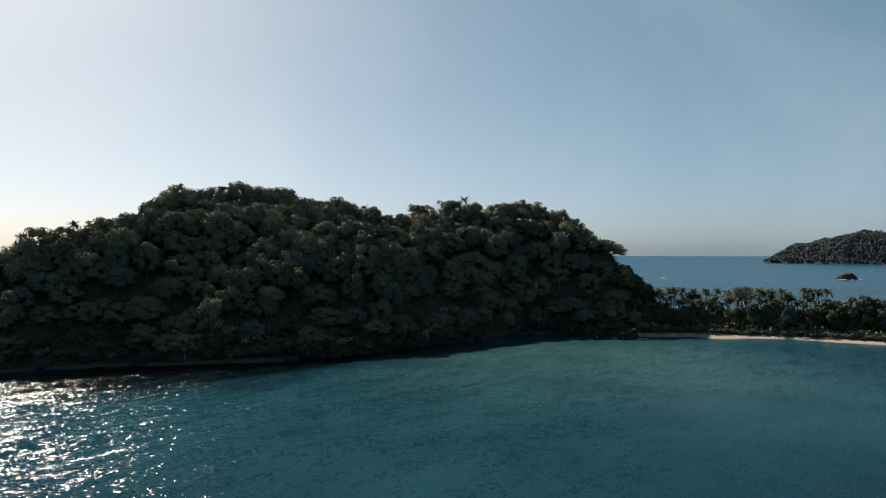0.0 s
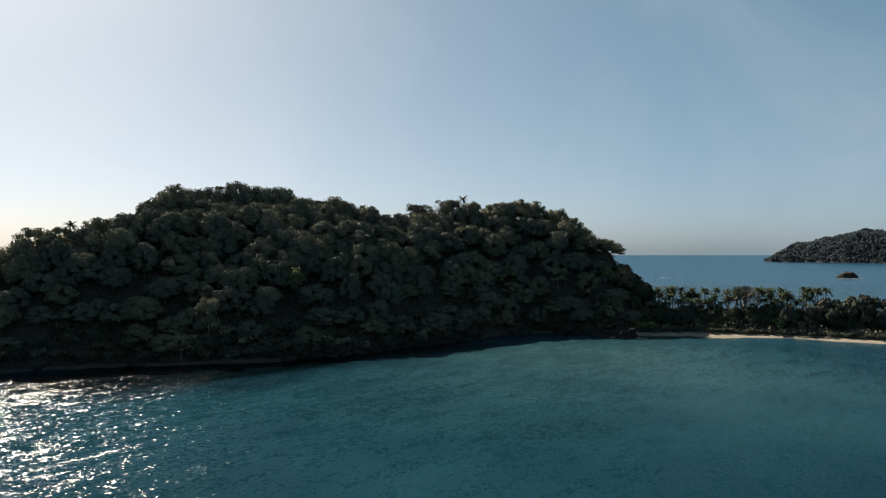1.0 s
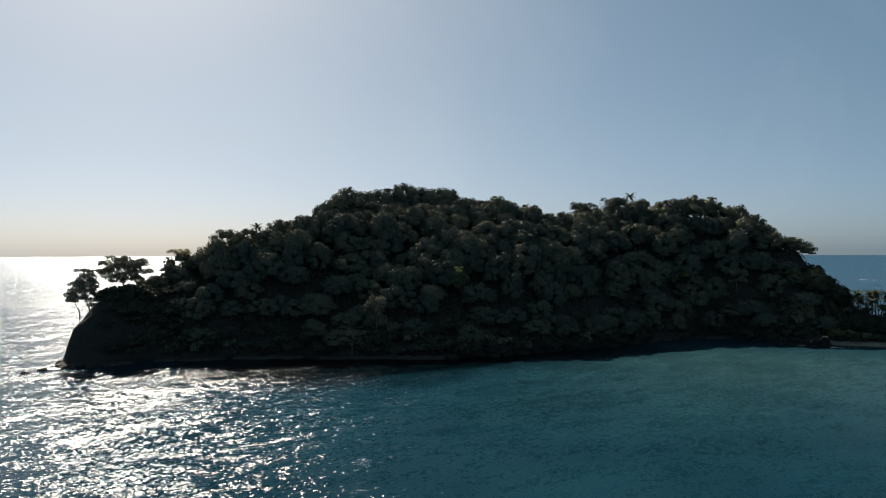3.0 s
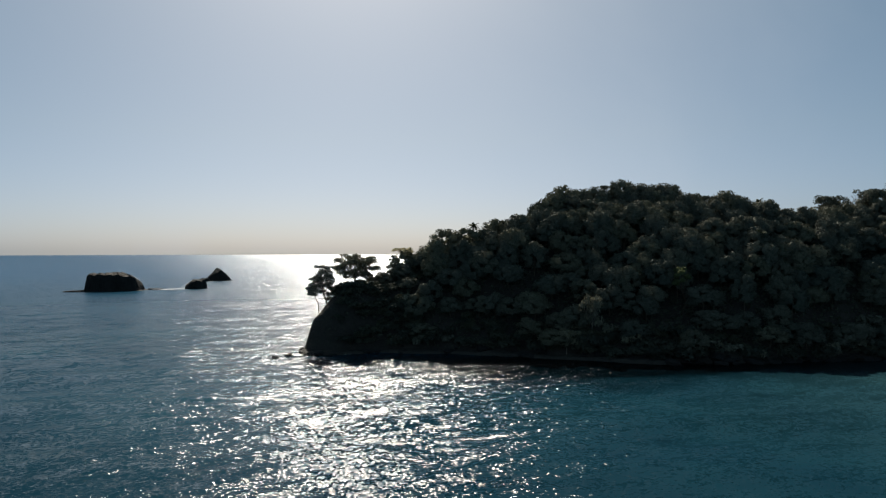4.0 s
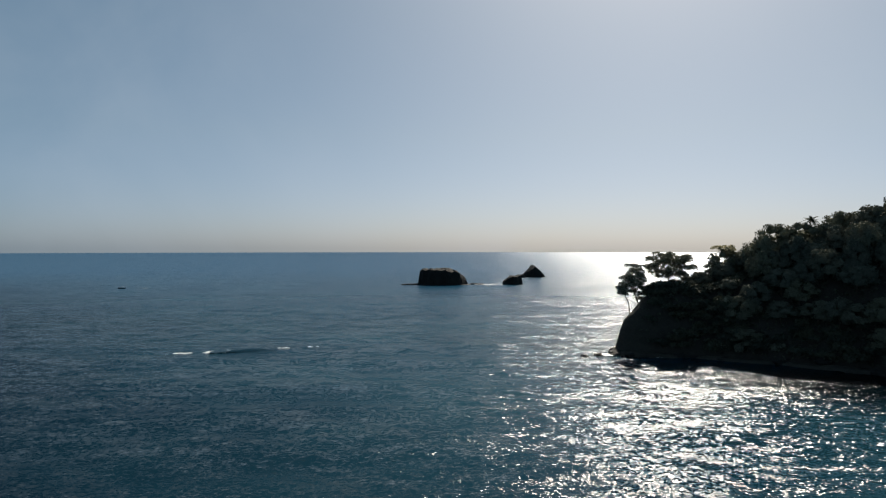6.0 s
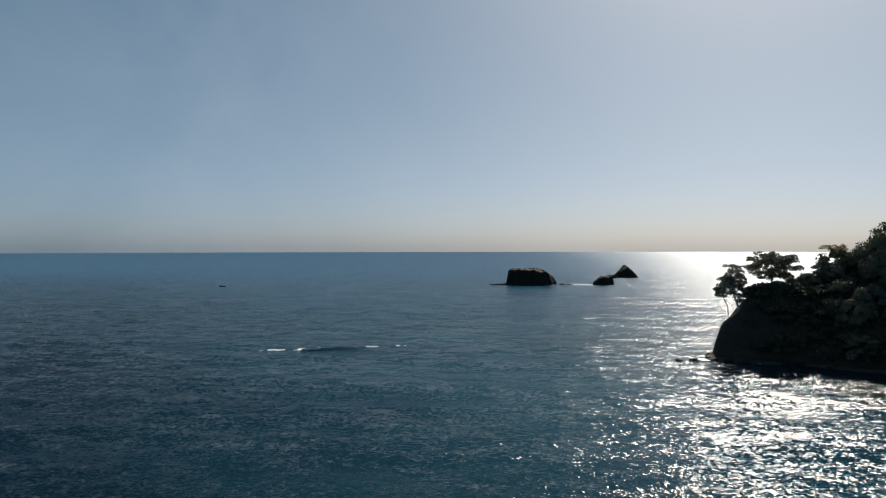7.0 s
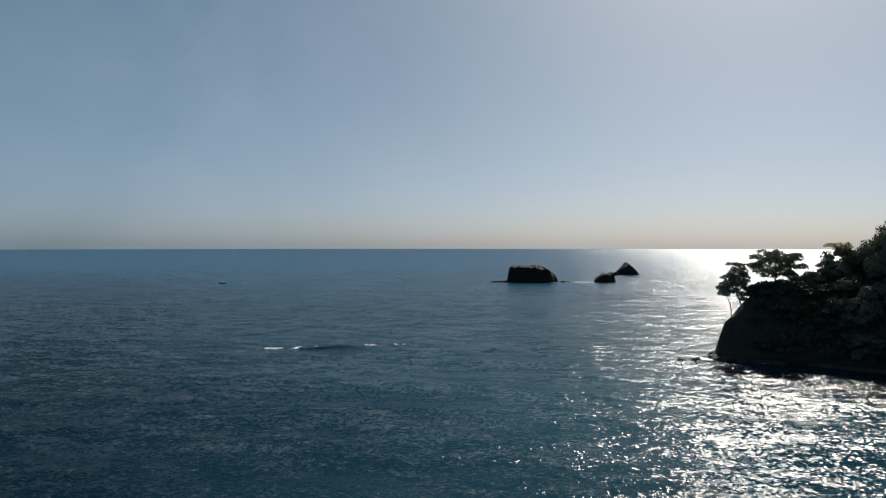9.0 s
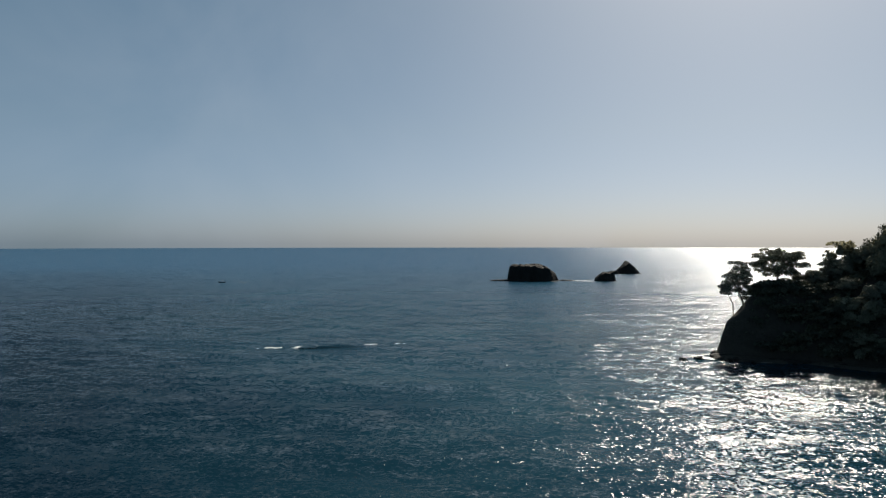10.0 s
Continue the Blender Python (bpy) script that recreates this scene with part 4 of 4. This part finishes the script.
def put_boulder(x, y, z, wide, deep, tall, k, label="dark wet boulder at the foot of the island", group="boulders on the shore"):
    ob = tagged(new("boulder", boulders[k % 6]), label, "rock", group)
    ob.matrix_world = pose(x, y, z, 0, 0, 47 * k) @ Matrix.Diagonal((wide, deep, tall, 1))
    return ob


for k in range(260):
    t = r.random() * 12.6
    (ax, ay), (bx, by) = COAST[int(t)], COAST[int(t) + 1]
    dx, dy = by - ay, ax - bx
    m = math.hypot(dx, dy)
    out = -2.5 + 4.5 * r.random()
    x, y = ax + (bx - ax) * (t % 1) + dx / m * out, ay + (by - ay) * (t % 1) + dy / m * out
    s = 0.5 + 1.6 * r.random() ** 2
    if ground(x, y) < 1.8:
        put_boulder(x, y, max(ground(x, y), 0) + 0.1, s * 1.3, s, s * 0.8, k)
for k, (x, y, s) in enumerate(((-139, 143.5, 0.9), (-138.5, 148.5, 1.1), (-135.5, 153, 1.4), (-132.5, 154.5, 1.7), (-129, 156, 1.2), (-143, 159.5, 1.5))):
    put_boulder(x, y, 0.1, s * 1.1, s, s * 0.9, k, "dark rock awash off the point")
for x, y, ln, wd, turn, tops, seed in ((64.8, 237.8, 5.6, 4.6, 15, (2.0, 3.5, 2.7, 1.4), 71), (59.5, 241.0, 8.0, 4.5, -25, (1.6, 2.8, 2.2, 1.2), 72), (54.5, 245.0, 6.0, 3.5, -30, (1.0, 1.7, 1.5, 0.8), 73)):
    ob = sea_rock(x, y, ln, wd, turn, list(zip((-0.45, -0.1, 0.2, 0.45), tops)), seed, "jagged black rock outcrop where the beach begins", 2.0, 34, 0.0)
    tagged(ob, group="rocks at the end of the beach")


# ---- flat ledges of the shore below the forest ----
def ledge(x, y, length, width, turn, seed, label):
    ob = new("rock_ledge", rock_mesh("rock_ledge", length, width, [(-0.5, 0.8), (0.5, 1.1)], seed, 0.4, 40))
    ob.data.materials.append(M_CLIFF)
    ob.matrix_world = pose(x, y, -0.1, 0, 0, turn)
    return tagged(ob, label, "rock", "ledges along the shore")


for k, (x, y, length, turn) in enumerate(((-130, 158.5, 17, 36), (-111, 172.5, 18, 30), (-91, 180.5, 20, 20), (-68, 185, 22, 9), (-51, 189, 16, 16), (36, 255, 16, 20))):
    ledge(x, y, length, 5.0, turn, 50 + k, "low flat rock ledge washed by the sea")


# ---- foam ----
def foam(x, y, length, width, turn, seed, cover=0.0, label="thin white foam drifting round the rocks", step=0.35, grain=3.2):
    us, vs = np.arange(-length / 2, length / 2, step), np.arange(-width / 2, width / 2, step)
    c, s = math.cos(radians(turn)), math.sin(radians(turn))

    def field(U, V):
        return fbm(U, V * 1.6, grain, 4, seed) * 1.3 + cover + 0.35 - 0.75 * ((2 * U / length) ** 2 + (2 * V / width) ** 2)

    U, V = np.meshgrid(us, vs)
    X, Y = x + c * U - s * V, y + s * U + c * V
    Z = swell(X, Y) + 0.10 + 0.12 * np.clip(field(U, V), 0, 1)
    good = field(U, V) > 0
    i = np.arange(U.size).reshape(U.shape)
    f = np.stack([i[:-1, :-1].ravel(), i[:-1, 1:].ravel(), i[1:, 1:].ravel(), i[1:, :-1].ravel()], 1)
    f = f[good.ravel()[f].all(1)]
    ob = new("foam", fill("foam", np.stack([X.ravel(), Y.ravel(), Z.ravel()], 1), f, True))
    ob.data.materials.append(M_FOAM)
    return tagged(ob, label, "foam", kind="stuff")


foam(-456, 349, 36, 11, 64, 1, 0.22, step=0.6)
foam(-482, 300, 40, 6, 65, 2, -0.05, step=0.6)
foam(-536, 462, 34, 7, 63, 3, 0.0, step=0.6)
foam(-136, 153.5, 16, 5, 38, 4, 0.1)
foam(-130, 156.5, 12, 3, 36, 5, 0.1)
foam(69.5, 237.5, 18, 3.5, -2, 6, 0.05)
foam(57, 240, 12, 3, -30, 7, 0.0)
foam(435, 734, 40, 7, -30, 8, 0.05, step=0.7)
foam(255, 772, 48, 9, -20, 9, -0.1, "broken white wave crest out at sea", 0.8)
foam(36, 256, 10, 2.5, 20, 10, 0.0)


# ---- wave breaking over the sunken reef ----
def wave_mesh(length, width, height):
    us, vs = np.linspace(-length / 2, length / 2, 90), np.linspace(-width / 2, width / 2, 16)
    U, V = np.meshgrid(us, vs)
    Z = height * np.exp(-(2.6 * V / width) ** 2) * np.clip(1.15 - (2 * U / length) ** 2, 0, 1) * (1 + 0.5 * fbm(U, V, 4, 3, 77)) - 0.12
    i = np.arange(U.size).reshape(U.shape)
    f = np.stack([i[:-1, :-1].ravel(), i[:-1, 1:].ravel(), i[1:, 1:].ravel(), i[1:, :-1].ravel()], 1)
    return fill("wave", np.stack([U.ravel(), V.ravel(), Z.ravel()], 1), f, True)


wave = tagged(new("wave", wave_mesh(23, 3.2, 0.5)), "dark wave rising over a sunken reef", "wave", kind="stuff")
wave.data.materials.append(M_SEA)
wave.matrix_world = pose(-201, 70, 0.0, 0, 0, 70)
foam(-208.5, 52, 9, 3.0, 70, 21, 0.0, "white water breaking over the reef", 0.16, 1.3)
foam(-204.5, 61, 9, 4.0, 70, 22, 0.05, "white water breaking over the reef", 0.16, 1.3)
foam(-199, 79, 6, 2.4, 70, 23, 0.0, "white water breaking over the reef", 0.16, 1.1)
foam(-198, 88, 4, 1.6, 70, 24, 0.0, "white water breaking over the reef", 0.16, 1.0)


# ---- wooded cape far across the water ----
def cape_height(x, y):
    x, y = np.asarray(x, float), np.asarray(y, float)
    u = ((x - 845) * 0.60 + (y - 1800) * -0.80)          # along the shore, from the tip
    v = ((x - 845) * 0.80 + (y - 1800) * 0.60)           # inland
    crest = np.interp(u, [-10, 0, 20, 45, 62, 90, 150, 210, 270, 340, 520], [-3, 6, 27, 43, 41, 46, 63, 72, 64, 68, 62])
    side = np.clip((v + 12 + 10 * fbm(x, y, 60, 3, 90)) / 70, 0, 1) * np.clip((260 - v) / 120, 0, 1)
    side = np.sin(side * math.pi / 2) ** 0.8
    h = crest * side
    return np.where(h > 2, h + 9 * fbm(x, y, 26, 3, 91) * np.clip(h / 20, 0, 1), h * 2 - 3)


# blue-grey distance haze of the cape is mixed into this ground colour too
M_HAZED_GROUND = rock_material("hazed_undergrowth", (0.011, 0.015, 0.019), (0.019, 0.024, 0.030), 0.05)
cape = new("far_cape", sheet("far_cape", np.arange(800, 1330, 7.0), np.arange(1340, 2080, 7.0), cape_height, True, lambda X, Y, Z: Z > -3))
cape.data.materials.append(M_HAZED_GROUND)
tagged(cape, "distant wooded rocky cape across the water", "headland", kind="structure")
rc = np.random.default_rng(17)
cx, cy = 820 + 480 * rc.random(40000), 1360 + 700 * rc.random(40000)
ch = cape_height(cx, cy)
cv = (cx - 845) * 0.80 + (cy - 1800) * 0.60
okc = (ch > 1.5) & (cv < 150)
cx, cy, ch = cx[okc], cy[okc], ch[okc]
tall = 3.0 + 3.5 * rc.random(len(cx))
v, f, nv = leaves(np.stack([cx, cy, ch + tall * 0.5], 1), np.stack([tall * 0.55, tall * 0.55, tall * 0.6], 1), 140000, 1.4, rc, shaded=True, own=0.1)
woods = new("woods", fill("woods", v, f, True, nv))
woods.data.materials.append(M_HAZED_LEAF)
tagged(woods, "dark forest covering the distant cape", "forest", kind="stuff")

# ---- driftwood on the beach ----
for k in range(9):
    x = 76 + 62 * (k + r.random()) / 9
    y = float(np.interp(x, front_x, front_y)) + 2.4 + 1.6 * r.random()
    ln = 1.5 + 2.5 * r.random()
    a = r.normal() * 0.4
    pts = [(-ln, 0, 0.12), (-ln * 0.3, 0.12, 0.2), (ln * 0.4, -0.1, 0.16), (ln, 0.2, 0.3)]
    log = new("driftwood_log", fill("driftwood_log", *join([tube(pts, [0.2, 0.22, 0.17, 0.08], 7), tube([pts[2], (ln * 0.7, -0.9, 0.6)], [0.1, 0.04], 5)]), True))
    log.data.materials.append(M_WOOD)
    log.matrix_world = pose(x, y, ground(x, y), 0, 0, math.degrees(a) - 10)
    tagged(log, "weathered driftwood log lying on the sand", "driftwood", "driftwood on the beach")


# ---- a small open boat far out ----
def boat():
    m_hull, _, _, p = material("boat_hull_paint", 0.45)
    p.inputs["Base Color"].default_value = (0.05, 0.06, 0.08, 1)
    m_roof, _, _, p = material("boat_roof_canvas", 0.8)
    p.inputs["Base Color"].default_value = (0.30, 0.32, 0.34, 1)
    ob = new("motorboat")
    verts, faces = [], []
    rows = [(-3.2, 0.95, 0.75), (-1.6, 1.1, 0.75), (0.4, 1.1, 0.8), (2.0, 0.8, 0.95), (3.2, 0.3, 1.15), (3.7, 0.03, 1.25)]
    for x, w, h in rows:
        verts += [(x, -w, h), (x, -w * 0.75, 0.0), (x, 0, -0.35 + 0.08 * max(0, x)), (x, w * 0.75, 0.0), (x, w, h), (x, w * 0.85, h), (x, w * 0.6, 0.15), (x, -w * 0.6, 0.15), (x, -w * 0.85, h)]
    for k in range(len(rows) - 1):
        for s in range(9):
            a, b = k * 9 + s, k * 9 + (s + 1) % 9
            faces.append((a, b, b + 9, a + 9))
    faces += [tuple(range(9)), tuple(range(45, 54))[::-1]]
    part("hull", fill("hull", verts, faces), m_hull, ob)
    bm = bmesh.new()
    bmesh.ops.create_cube(bm, size=1.0, matrix=pose(-0.5, 0, 2.3) @ Matrix.Diagonal((3.0, 1.9, 0.08, 1)))
    bmesh.ops.bevel(bm, geom=bm.edges[:], offset=0.03, segments=2, affect='EDGES')
    me = bpy.data.meshes.new("roof")
    bm.to_mesh(me)
    bm.free()
    roof = part("roof", me, m_roof, ob, "grey canvas sunroof")
    for x in (-1.8, 0.8):
        for y in (-0.85, 0.85):
            part("post", fill("post", *tube([(x, y, 0.7), (x, y, 2.3)], [0.03, 0.03], 6)), m_roof, roof)
    part("engine", fill("engine", *tube([(-3.4, 0, -0.2), (-3.4, 0, 0.7), (-3.3, 0, 1.3)], [0.12, 0.2, 0.25], 8)), m_hull, ob)
    return ob


b = tagged(boat(), "small dark motorboat with a sunroof on the open sea", "boat")
b.matrix_world = pose(-561, 86, 0.05, 0, 0, 250) @ Matrix.Scale(0.72, 4)
foam(-556, 100, 22, 1.6, 250, 41, 0.2, "thin white wake behind the boat")
